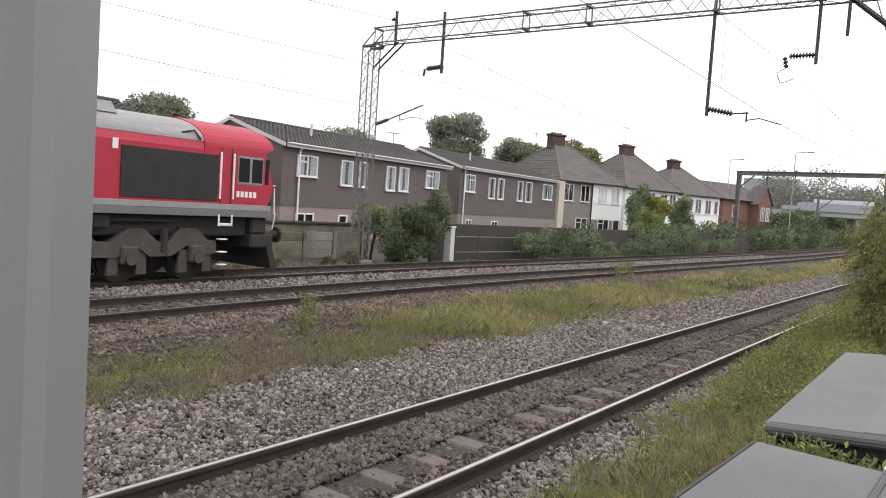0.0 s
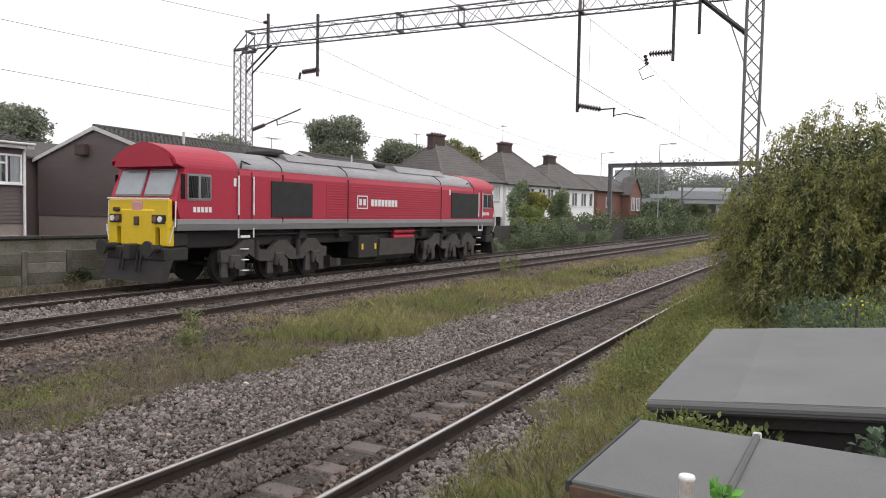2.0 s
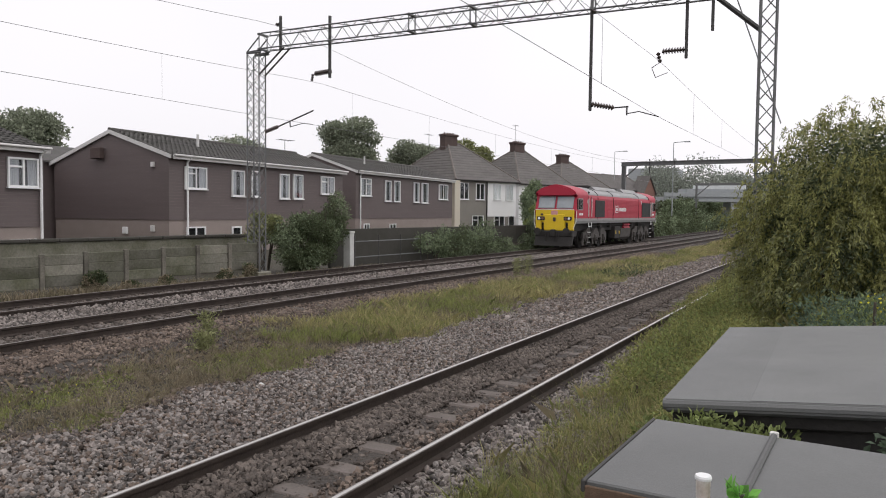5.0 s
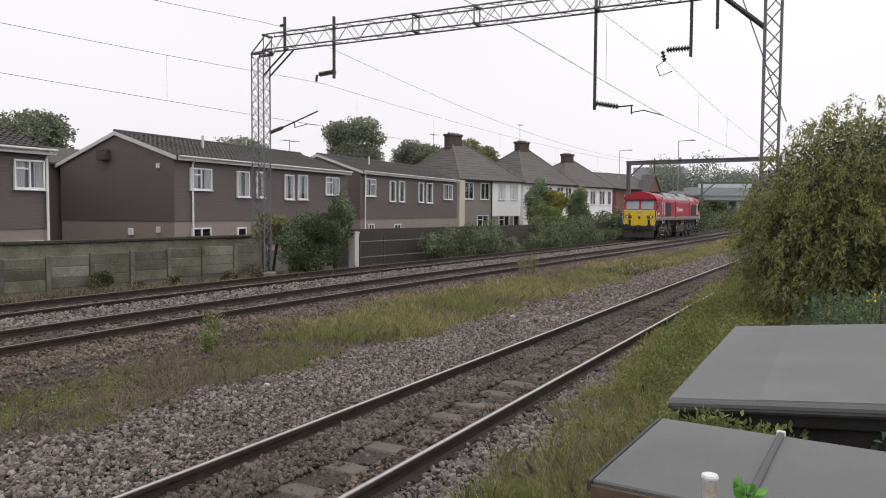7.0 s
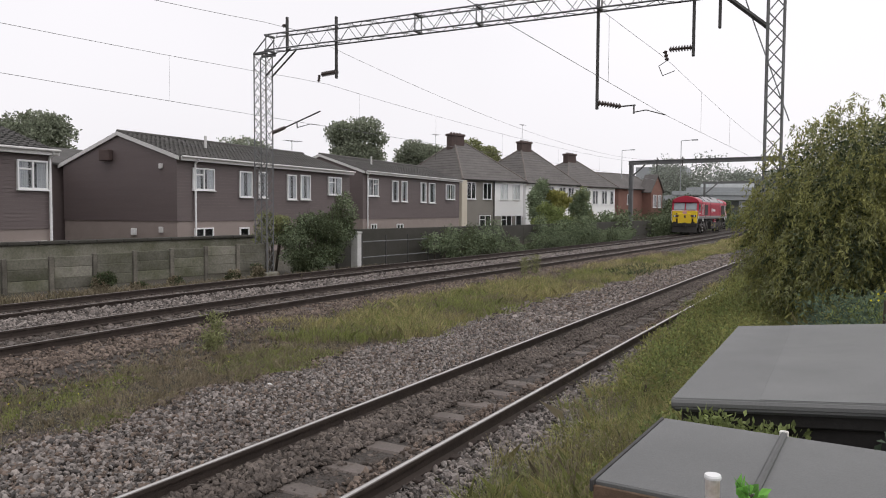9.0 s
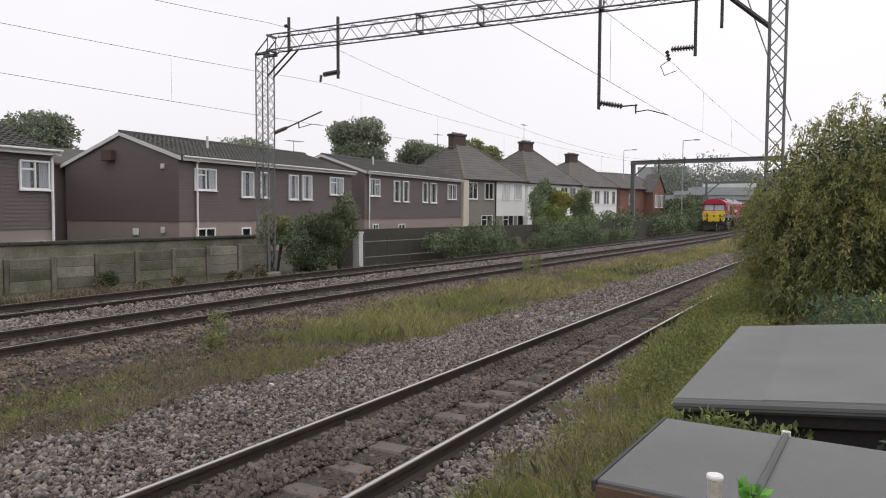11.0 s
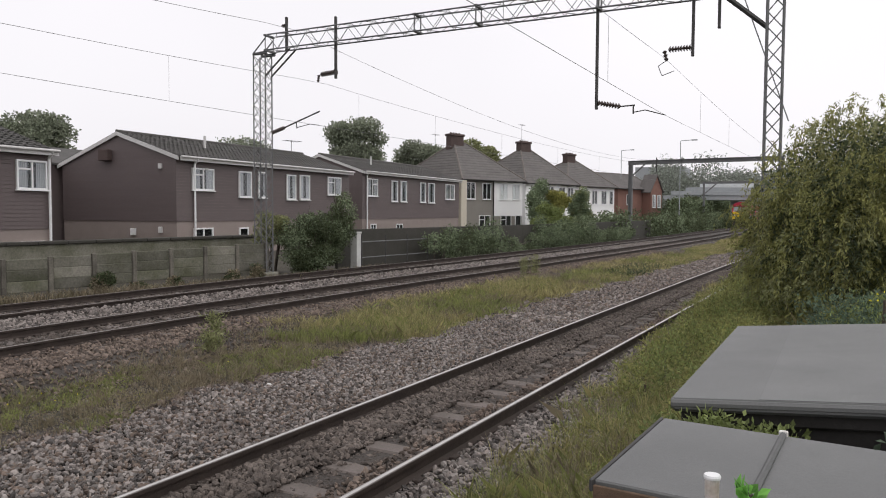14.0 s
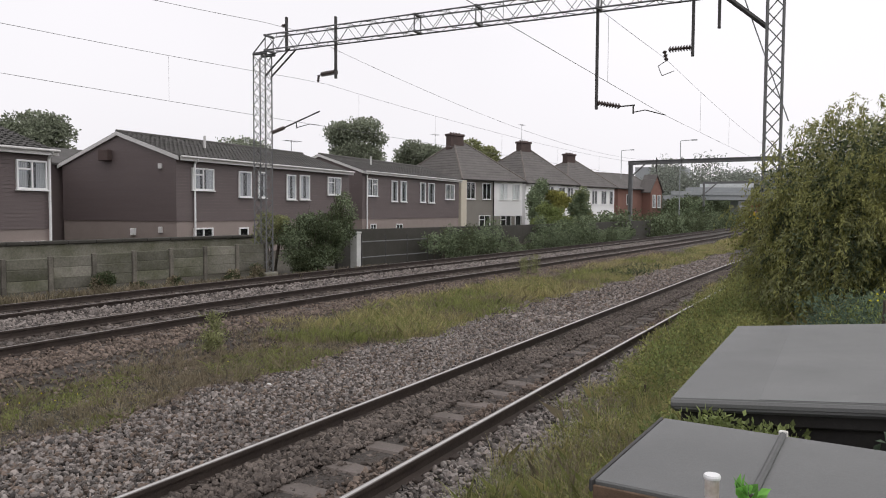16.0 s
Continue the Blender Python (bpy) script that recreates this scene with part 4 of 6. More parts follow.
    tube(bm, gpt(1.35, 8.0), gpt(0.1, 4.4), 0.014, 4)
    part("stay_cable", bm, M["wire"], g)
    bm = BM()
    box(bm, GX - 0.35, GX + 0.35, 15.95, 16.65, -0.4, 0.12, 0.03)
    part("footing", bm, M["concrete"], g)


def far_gantry():
    A, d = Vector((69.8, 13.6, 0)), Vector((-0.14, -0.99, 0)).normalized()
    g = thing("overhead_line_gantry", Matrix.Identity(4), "plain grey steel beam portal gantry farther along the tracks", "gantry")
    turn = math.degrees(math.atan2(d.y, d.x))
    for s in (0.0, 12.9):
        bm = BM()
        p = A + d * s
        box(bm, -0.16, 0.16, -0.02, 0.02, -0.3, 6.65, m=pose(p.x, p.y, 0, 0, 0, turn))
        for k in (-1, 1):
            box(bm, k * 0.16 - 0.02, k * 0.16 + 0.02, -0.15, 0.15, -0.3, 6.65, m=pose(p.x, p.y, 0, 0, 0, turn))
        part("column", bm, M["steel"], g)
    bm = BM()
    p = A + d * 6.45
    box(bm, -6.7, 6.7, -0.15, 0.15, 6.65, 6.7, m=pose(p.x, p.y, 0, 0, 0, turn))
    box(bm, -6.7, 6.7, -0.15, 0.15, 6.98, 7.03, m=pose(p.x, p.y, 0, 0, 0, turn))
    box(bm, -6.7, 6.7, -0.02, 0.02, 6.7, 6.98, m=pose(p.x, p.y, 0, 0, 0, turn))
    part("crossbeam", bm, M["steel"], g)
    bm = BM()
    a, b = A + d * 0.1, A + d * 1.3
    tube(bm, (a.x, a.y, 5.6), (b.x, b.y, 6.65), 0.07, 4)
    part("knee_brace", bm, M["steel"], g)
    for s, z in ((2.4, 5.9), (4.7, 6.4)):
        bm = BM()
        q = A + d * s
        tube(bm, (q.x, q.y, z), (q.x, q.y, 7.25), 0.05, 5)
        part("drop_post", bm, M["steel_dark"], g)


gantry()
far_gantry()


def wires():
    def run(name, line, off, z_at, x0, x1, r, label, step=1.5):
        cu = bpy.data.curves.new(name, "CURVE")
        cu.dimensions, cu.bevel_depth, cu.bevel_resolution = "3D", r, 0
        n = int((x1 - x0) / step) + 1
        sp = cu.splines.new("POLY")
        sp.points.add(n - 1)
        for i in range(n):
            x = x0 + (x1 - x0) * i / (n - 1)
            px, py, _ = along(line, x, off(x) if callable(off) else off)
            sp.points[i].co = (px, py, z_at(x), 1)
        cu.materials.append(M["wire"])
        return tagged(new(name, cu), label, "overhead wire", "overhead line wires")

    def sag(zs, depth):
        def z(x):
            for (xa, za), (xb, zb) in zip(zs, zs[1:]):
                if xa <= x <= xb:
                    s = (x - xa) / (xb - xa)
                    return za + (zb - za) * s - 4 * depth * s * (1 - s)
            return zs[-1][1]
        return z

    fo, no = 13.93 - far_y(20), 2.95 - near_y(19.3)
    near_off = lambda x: no - 0.03 * max(0.0, 19.3 - x)
    mess = sag([(-30, 6.4), (20, 6.4), (69, 6.4), (125, 6.3)], 0.6)
    run("messenger_wire", far_y, fo, mess, -28, 120, 0.0055, "thin grey messenger wire over the far track")
    con = lambda x: 5.0 if x < 20 else 5.0 - (x - 20) * 0.004
    run("contact_wire", far_y, fo, con, -28, 120, 0.0055, "thin contact wire over the far track")
    run("earth_wire", far_y, 15.3 - far_y(20), sag([(-30, 8.35), (20, 8.35), (69, 7.0), (125, 6.8)], 1.2), -28, 120, 0.007, "thin earth wire on the masts")
    mess2 = sag([(-30, 6.1), (19.3, 6.1), (68, 6.1), (120, 5.9)], 0.5)
    run("messenger_wire", near_y, near_off, mess2, -28, 110, 0.0055, "thin grey messenger wire over the near track")
    con2 = lambda x: 4.69 + 0.002 * (x - 19)
    run("contact_wire", near_y, near_off, con2, -28, 110, 0.0055, "thin contact wire over the near track")
    for line, off, ma, ca, xs in ((far_y, lambda x: fo, mess, con, (3, 8.5, 14, 22, 27, 33, 40, 47)), (near_y, near_off, mess2, con2, (9, 14, 24, 29.5))):
        for x in xs:
            bm = BM()
            px, py, _ = along(line, x, off(x))
            tube(bm, (px, py, ca(x)), (px, py, ma(x)), 0.0035, 4)
            tagged(mesh_ob("dropper_wire", bm, M["wire"]), "thin dropper wire between messenger and contact wire", "overhead wire", "dropper wires")


wires()

# ---- sheds beside the camera ----
def sheds():
    s = thing("flat_roof_shed", pose(3.76, 0.51, 1.30, -5.3, 0, -3.2), "grey felted flat roof of a low shed", "shed", "low felt-roofed sheds")
    bm = BM()
    box(bm, 0, 2.66, -2.6, 0, -0.06, -0.004, 0.02)
    part("felt_roof", bm, M["felt"], s, "grey mineral felt roofing with a slight sheen")
    for k, (a, b) in enumerate(((-0.42, 0.003), (-1.38, -0.40), (-2.36, -1.36))):
        bm = BM()
        box(bm, 0.012, 2.664, a, b, -0.003, 0.0015 + 0.003 * (k % 2), 0.001)
        part("felt_sheet", bm, M["felt"], s)
    bm = BM()
    tube(bm, (0.0, -2.6, -0.024), (0.0, 0.002, -0.024), 0.027, 10)
    part("rolled_lip", bm, M["felt"], s, "felt rolled over the front edge")
    bm = BM()
    box(bm, -0.022, 0.012, -2.6, 0.0, -0.062, 0.004, 0.015)
    part("felt_edge", bm, M["felt_edge"], s)
    bm = BM()
    box(bm, 0.03, 0.06, -2.6, -0.03, -0.13, -0.062, 0.008)
    part("fascia_board", bm, M["timber_dark"], s)
    bm = BM()
    box(bm, 0.07, 2.6, -2.55, -0.06, -1.75, -0.062)
    part("shed_body", bm, M["timber_dark"], s)
    t = thing("flat_roof_shed", pose(2.48, 0.59, 0, 0, 0, -6.3), "grey felted shed roof with a timber edge and metal seam", "shed", "low felt-roofed sheds")
    m = pose(0, 0, 1.29, 0, 0.0, 0)
    bm = BM()
    box(bm, 0.0, 0.9, -1.9, 0.0, -0.03, 0.012, 0.006, m=m)
    part("felt_roof", bm, M["felt"], t, "grey mineral felt roofing with darker damp patches")
    bm = BM()
    box(bm, -0.012, -0.001, -1.9, 0.0, -0.06, -0.004, 0.003, m=m)
    part("edge_board", bm, M["timber"], t, "brown timber edge board")
    bm = BM()
    box(bm, -0.014, 0.9, 0.0, 0.014, -0.03, 0.016, 0.005, m=m)
    part("metal_trim", bm, M["steel_dark"], t)
    bm = BM()
    box(bm, 0.0, 0.9, -0.505, -0.48, 0.0, 0.03, 0.008, m=m)
    part("seam_strip", bm, M["felt_edge"], t, "raised grey seam strip")
    bm = BM()
    box(bm, 0.885, 0.905, -0.51, -0.475, 0.004, 0.034, 0.004, m=m)
    part("seam_cap", bm, M["white_plastic"], t)
    bm = BM()
    box(bm, 0.01, 0.88, -1.88, -0.02, -1.6, -0.035, m=m)
    part("shed_body", bm, M["timber_dark"], t)
    p = thing("vent_pipe", pose(2.405, 0.2, 0), "white capped plastic pipe with rusty stains in front of the sheds", "pipe")
    bm = BM()
    tube(bm, (0, 0, -0.2), (0, 0, 1.335), 0.0205, 20)
    tube(bm, (0, 0, 1.335), (0, 0, 1.395), 0.0215, 20, 0.0222)
    part("pipe", bm, M["white_plastic"], p, smooth=False)
    bm = BM()
    tube(bm, (0, 0, 1.393), (0, 0, 1.40), 0.0255, 20, 0.0262)
    tube(bm, (0, 0, 1.40), (0, 0, 1.406), 0.0262, 20, 0.0235)
    part("pipe_cap", bm, M["upvc"], p)
    q = thing("grey_post", pose(0.742, 1.252, 0, 0, 0, 30), "plain grey painted metal post close to the camera", "post")
    bm = BM()
    box(bm, -0.09, 0.09, 0.0, 0.3, -0.3, 4.2, 0.025)
    part("shaft", bm, M["grey_paint"], q)
    bm = BM()
    box(bm, -0.16, 0.16, -0.07, 0.37, -0.34, -0.12, 0.01)
    part("base_plate", bm, M["grey_paint"], q)


sheds()


# ---- locomotive ----
LW = 1.27
LL = 18.6


def locomotive():
    """Local x runs along it, the yellow-ended cab at -x; z = 0 is the rail's top."""
    k = LL / 2
    g = thing("diesel_locomotive", Matrix.Identity(4), "red diesel freight locomotive with grey roof and yellow cab end", "locomotive")
    zs, zc, zt = 1.5, 3.12, 3.8
    # body sides between the cabs
    cross = [(-LW, zs + 0.3), (-LW, zc - 0.1), (-LW + 0.05, zc + 0.08), (LW - 0.05, zc + 0.08), (LW, zc - 0.1), (LW, zs + 0.3)]
    bm = BM()
    prism(bm, cross, "x", -k + 2.2, k - 2.2)
    part("body_side", bm, M["red"], g, "red body side")
    half = [(LW - 0.04, zc + 0.083), (LW - 0.055, zc + 0.15), (LW - 0.09, zc + 0.21), (LW - 0.15, zc + 0.27), (LW - 0.25, zc + 0.335), (0.9, zc + 0.41), (0.76, zc + 0.47), (0.58, zc + 0.53), (0.38, zc + 0.58), (0.18, zc + 0.61)]
    roof = [(-y, z) for y, z in half] + half[::-1]
    bm = BM()
    prism(bm, roof, "x", -k + 1.6, k - 1.6)
    part("roof", bm, M["roof_grey"], g, "grey curved roof with grime")
    for a, b, z0 in ((-4.6, 0.2, 0.02), (1.6, 5.2, 0.05)):
        bm = BM()
        prism(bm, [(-0.85, zt - 0.22), (-0.6, zt - 0.02 + z0), (0.6, zt - 0.02 + z0), (0.85, zt - 0.22)], "x", a, b)
        part("roof_hatch", bm, M["roof_grey"], g)
    for x in (-4.7, 0.9, 2.9):
        bm = BM()
        box(bm, x - 0.35, x + 0.35, -0.5, 0.5, zt - 0.06, zt + 0.07, 0.03)
        part("exhaust_cover", bm, M["under"], g)
    for x in (-2.1, 4.2, -5.3):
        bm = BM()
        for (ya, za), (yb, zb) in zip(roof, roof[1:8]):
            tube(bm, (x, ya, za + 0.01), (x, yb, zb + 0.01), 0.022, 5)
        tube(bm, (x, -LW - 0.005, zs + 0.2), (x, -LW - 0.005, zc), 0.022, 5)
        part("panel_joint", bm, M["under"], g)
    bm = BM()
    box(bm, -k + 0.1, k - 0.1, -LW - 0.02, LW + 0.02, zs, zs + 0.16, 0.01)
    part("sill", bm, M["sill_grey"], g, "grey lower body sill")
    bm = BM()
    box(bm, -k + 0.12, k - 0.12, -LW - 0.012, LW + 0.012, zs + 0.163, zs + 0.3, 0.01)
    part("sill_stripe", bm, M["sill_pale"], g, "grey stripe above the sill")
    # louvred engine-room side
    bm = BM()
    for i in range(13):
        z = zs + 0.36 + i * 0.085
        for s in (-1, 1):
            box(bm, -2.0, 4.1, s * LW - 0.012, s * LW + 0.012, z, z + 0.045, 0.006)
            box(bm, -3.25, -2.2, s * LW - 0.012, s * LW + 0.012, z, z + 0.045, 0.006)
    part("side_rib", bm, M["red"], g)
    for s in (-1, 1):
        for a, b in ((-k + 3.5, -k + 5.35), (k - 4.25, k - 1.8) if s < 0 else (k - 5.35, k - 3.5)):
            bm = BM()
            box(bm, a, b, s * LW - 0.03, s * LW + 0.008, zs + 0.36, zc - 0.2, 0.01)
            gr = part("side_grille", bm, M["grille"], g, "black body side grille")
            bm = BM()
            n = int((b - a) / 0.1)
            for i in range(n):
                box(bm, a + 0.05 + i * 0.1, a + 0.075 + i * 0.1, s * LW - 0.01, s * LW + s * 0.018, zs + 0.4, zc - 0.24)
            part("grille_slat", bm, M["grille"], gr)
    # cabs
    for e in (-1, 1):
        mx = pose(0, 0, 0, 0, 0, 0 if e < 0 else 180)
        cab = BM()
        x0 = -k
        prism(cab, [(x0 + 0.22, zs + 0.303), (x0 + 0.06, 2.25), (x0 + 0.36, 3.12), (x0 + 2.19, 3.12), (x0 + 2.19, zs + 0.303)], "y", -LW, LW)
        c = part("cab", cab, M["red"], g, "red driving cab")
        c.matrix_basis = mx
        bm = BM()
        # hooded cab roof
        hs = [(LW, 3.1), (LW - 0.01, 3.2), (LW - 0.04, 3.29), (LW - 0.1, 3.37), (1.06, 3.45), (0.93, 3.53), (0.78, 3.6), (0.6, 3.66), (0.42, 3.71), (0.24, 3.75), (0.08, 3.775)]
        sec = [(-y, z) for y, z in hs] + hs[::-1]
        prism(bm, sec, "x", x0 + 0.1, x0 + 2.19)
        hood = part("cab_roof", bm, M["red"], c, "red cab roof with a projecting hood")
        for v in hood.data.vertices:
            if v.co.x < x0 + 0.2 and v.co.z < 3.2:
                v.co.x += 0.28
        bm = BM()
        prism(bm, [(-LW + 0.12, 3.14), (-0.98, zc + 0.3), (-0.5, zt - 0.2), (-0.2, zt - 0.14), (0.2, zt - 0.14), (0.5, zt - 0.2), (0.98, zc + 0.3), (LW - 0.12, 3.14)], "x", x0 + 0.085, x0 + 0.098)
        part("hood_face", bm, M["red"], c)
        # yellow end
        bm = BM()
        wy = LW - 0.08 if e < 0 else LW - 0.36
        box(bm, x0 - 0.06, x0 + 0.06, -wy, wy, 1.55, 2.3, 0.04)
        box(bm, x0 - 0.1, x0 + 0.1, -0.66, 0.66, 1.08, 2.05, 0.05)
        for s in (-1, 1):
            box(bm, x0 - 0.08, x0 + 0.12, s * (wy - 0.19) - 0.17, s * (wy - 0.19) + 0.17, 1.1, 1.75, 0.03)
        part("yellow_front", bm, M["yellow"], c, "yellow warning panel front")
        for s in (-1, 1):
            bm = BM()
            y0, y1 = (0.06, 1.08) if s > 0 else (-1.08, -0.06)
            slope = math.degrees(math.atan2(0.3, 0.87))
            box(bm, -0.03, 0.03, y0, y1, -0.37, 0.37, 0.05, m=pose(x0 + 0.205, 0, 2.72, 0, slope, 0))
            part("windscreen", bm, M["screen_reflect"], c, "cab windscreen with sky reflection painted as a pale colour")
            bm = BM()
            box(bm, x0 - 0.12, x0 - 0.02, s * 0.82 - 0.24, s * 0.82 + 0.24, 1.68, 1.9, 0.02)
            hl = part("headlight_box", bm, M["under"], c)
            for dy in (-0.1, 0.1):
                bm = BM()
                tube(bm, (x0 - 0.15, s * 0.82 + dy, 1.79), (x0 - 0.11, s * 0.82 + dy, 1.79), 0.075, 12)
                part("headlight", bm, M["lamp"] if dy * s > 0 else M["brick"], hl, "round clear headlight lens")
            bm = BM()
            tube(bm, (x0 - 0.45, s * 0.88, 1.05), (x0 + 0.2, s * 0.88, 1.05), 0.1, 12)
            tube(bm, (x0 - 0.5, s * 0.88, 1.05), (x0 - 0.44, s * 0.88, 1.05), 0.2, 16)
            part("buffer", bm, M["under"], c, "black round buffer")
            bm = BM()
            tube(bm, (x0 + 0.02, s * (LW + 0.03), 1.6), (x0 + 0.05, s * (LW + 0.03), 2.25), 0.018, 5)
            tube(bm, (x0 - 0.02, s * (LW + 0.03), 1.62), (x0 - 0.05, s * (LW - 0.1), 1.2), 0.018, 5)
            part("handrail", bm, M["white"], c)
            # side window and doors
            bm = BM()
            box(bm, x0 + 0.42, x0 + 1.22, s * LW - 0.02, s * LW + 0.014, 2.28, 2.98, 0.03)
            fr = part("side_window", bm, M["roof_grey"], c, "grey framed cab side window")
            for a, b in ((0.44, 0.8), (0.84, 1.2)):
                bm = BM()
                box(bm, x0 + a, x0 + b, s * LW - 0.02, s * LW + 0.02, 2.33, 2.93, 0.02)
                part("pane", bm, M["glass"], fr)
            bm = BM()
            box(bm, x0 + 0.22, x0 + 0.36, s * LW - 0.02, s * LW + 0.012, 2.32, 2.95, 0.02)
            part("quarter_light", bm, M["glass"], c)
            for dx in ((2.18, 2.76) if e < 0 else (1.36, 1.74)):
                bm = BM()
                tube(bm, (x0 + dx, s * (LW + 0.04), zs + 0.42), (x0 + dx, s * (LW + 0.04), zc - 0.12), 0.026, 6)
                tube(bm, (x0 + dx, s * (LW + 0.04), zs - 0.22), (x0 + dx, s * (LW + 0.04), zs + 0.05), 0.022, 6)
                part("door_handrail", bm, M["white"], c, "white door handrail")
            bm = BM()
            for xa in ((2.22, 2.72) if e < 0 else (1.4, 1.7)):
                box(bm, x0 + xa - 0.012, x0 + xa + 0.012, s * LW - 0.01, s * LW + 0.008, zs + 0.3, zc)
            part("door_gap", bm, M["under"], c)
            bm = BM()
            o_ = 0.0 if e < 0 else -0.92
            box(bm, x0 + o_ + 2.28, x0 + o_ + 2.66, s * LW, s * (LW + 0.02), zs - 0.22, zs - 0.15, 0.01)
            part("step_plate", bm, M["white"], c)
            for z in (0.35, 0.65, 0.95):
                bm = BM()
                box(bm, x0 + o_ + 2.36, x0 + o_ + 2.6, s * (LW - 0.1), s * (LW + 0.03), z, z + 0.03, 0.008)
                part("step", bm, M["white"], c)
            bm = BM()
            tube(bm, (x0 + 2.3, s * (LW + 0.0), zc + 0.1), (x0 + 2.42, s * (LW - 0.1), zc + 0.3), 0.022, 5)
            tube(bm, (x0 + 2.42, s * (LW - 0.1), zc + 0.3), (x0 + 2.75, s * (LW - 0.1), zc + 0.22), 0.022, 5)
            part("rain_strip", bm, M["under"], c)
            bm = BM()
            for i in range(5):
                box(bm, x0 + 0.62 + i * 0.13, x0 + 0.71 + i * 0.13, s * LW, s * LW + s * 0.012, 1.98, 2.12)
            part("number_bars", bm, M["white"], c, "small white unreadable marking")
        bm = BM()
        box(bm, x0 - 0.09, x0 - 0.02, -0.2, 0.2, 1.98, 2.25, 0.02)
        part("nose_badge", bm, M["pink_badge"], c)
        bm = BM()
        box(bm, x0 - 0.16, x0 - 0.08, -0.1, 0.06, 1.62, 1.85, 0.02)
        tube(bm, (x0 - 0.2, 0.75, 2.02), (x0 - 0.04, 0.75, 2.02), 0.06, 8)
        part("coupling_bracket", bm, M["brick_dark"], c)
        bm = BM()
        tube(bm, (x0 - 0.075, -LW + 0.08, 2.31), (x0 - 0.075, LW - 0.08, 2.31), 0.018, 6)
        part("waist_rail", bm, M["white"], c)
        bm = BM()
        box(bm, x0 - 0.15, x0 + 0.6, -1.15, 1.15, 0.72, 1.08, 0.05)
        box(bm, x0 + 0.1, x0 + 0.6, -1.15, 1.15, 1.08, 1.5, 0.05)
        box(bm, x0 - 0.42, x0 - 0.1, -0.12, 0.12, 0.75, 1.15, 0.03)
        part("buffer_beam", bm, M["under"], c)
        bm = BM()
        prism(bm, [(x0 - 0.3, 0.2), (x0 - 0.1, 0.8), (x0 + 0.1, 0.8), (x0 - 0.1, 0.2)], "y", -1.15, 1.15)
        part("snow_plough", bm, M["under"], c)
        for y in (-0.35, -0.2, 0.3, 0.45):
            bm = BM()
            tube(bm, (x0 - 0.22, y, 0.95), (x0 - 0.28, y + 0.03, 0.45), 0.03, 6)
            part("brake_hose", bm, M["under"], c)
    # brand shapes on the near side and far side
    for s in (-1, 1):
        a = -1.6
        bm = BM()
        w = 0.62
        for x0, x1, z0, z1 in ((a, a + w, 2.58, 2.62), (a, a + w, 2.16, 2.2), (a, a + 0.04, 2.2, 2.58), (a + w - 0.04, a + w, 2.2, 2.58), (a + 0.12, a + 0.27, 2.28, 2.5), (a + 0.35, a + 0.5, 2.28, 2.5)):
            box(bm, x0, x1, s * (LW + 0.004), s * (LW + 0.024), z0, z1)
        part("logo_shape", bm, M["white"], g, "pale square logo shape")
        bm = BM()
        for i in range(8):
            box(bm, a + 0.82 + i * 0.215, a + 0.98 + i * 0.215, s * (LW + 0.004), s * (LW + 0.024), 2.26, 2.5)
        part("lettering_bars", bm, M["white"], g, "row of white bars on the red side")
        bm = BM()
        box(bm, -k + 2.02, -k + 2.12, s * LW, s * (LW + 0.02), zc - 0.42, zc - 0.2, 0.01)
        part("notice_plate", bm, M["white"], g)
        bm = BM()
        box(bm, 4.85, 4.98, s * LW, s * (LW + 0.02), zc - 0.3, zc - 0.08, 0.01)
        part("notice_plate", bm, M["white"], g)
    # underframe
    bm = BM()
    box(bm, -k + 0.6, k - 0.6, -0.95, 0.95, 1.02, 1.5, 0.04)
    part("underframe", bm, M["under"], g)
    bm = BM()
    prism(bm, [(-1.18, 0.5), (-1.24, 1.1), (1.24, 1.1), (1.18, 0.5), (0.95, 0.32), (-0.95, 0.32)], "x", -0.1, 2.3)
    part("fuel_tank", bm, M["bogie"], g, "dark grey fuel tank")
    for s in (-1, 1):
        bm = BM()
        box(bm, -1.35, -0.2, s * 0.7, s * 1.2, 0.45, 1.25, 0.03)
        bb = part("equipment_box", bm, M["under"], g)
        for x in (-1.2, -0.42):
            bm = BM()
            box(bm, x, x + 0.1, s * 1.2, s * 1.215, 0.75, 0.95)
            part("warning_mark", bm, M["yellow"], bb)
        for z in (1.14, 1.34):
            bm = BM()
            tube(bm, (0.9, s * 1.08, z), (2.35, s * 1.08, z), 0.085, 12)
            part("air_reservoir", bm, M["red"], g, "red cylindrical air reservoir")
        bm = BM()
        for x in (-4.4, -2.4, 2.9, 4.6):
            box(bm, x, x + 0.35, s * 0.9, s * 1.15, 1.2, 1.48, 0.02)
        tube(bm, (-6.5, s * 1.1, 1.36), (6.5, s * 1.1, 1.36), 0.03, 6)
        part("pipework", bm, M["under"], g)
    wheels = []
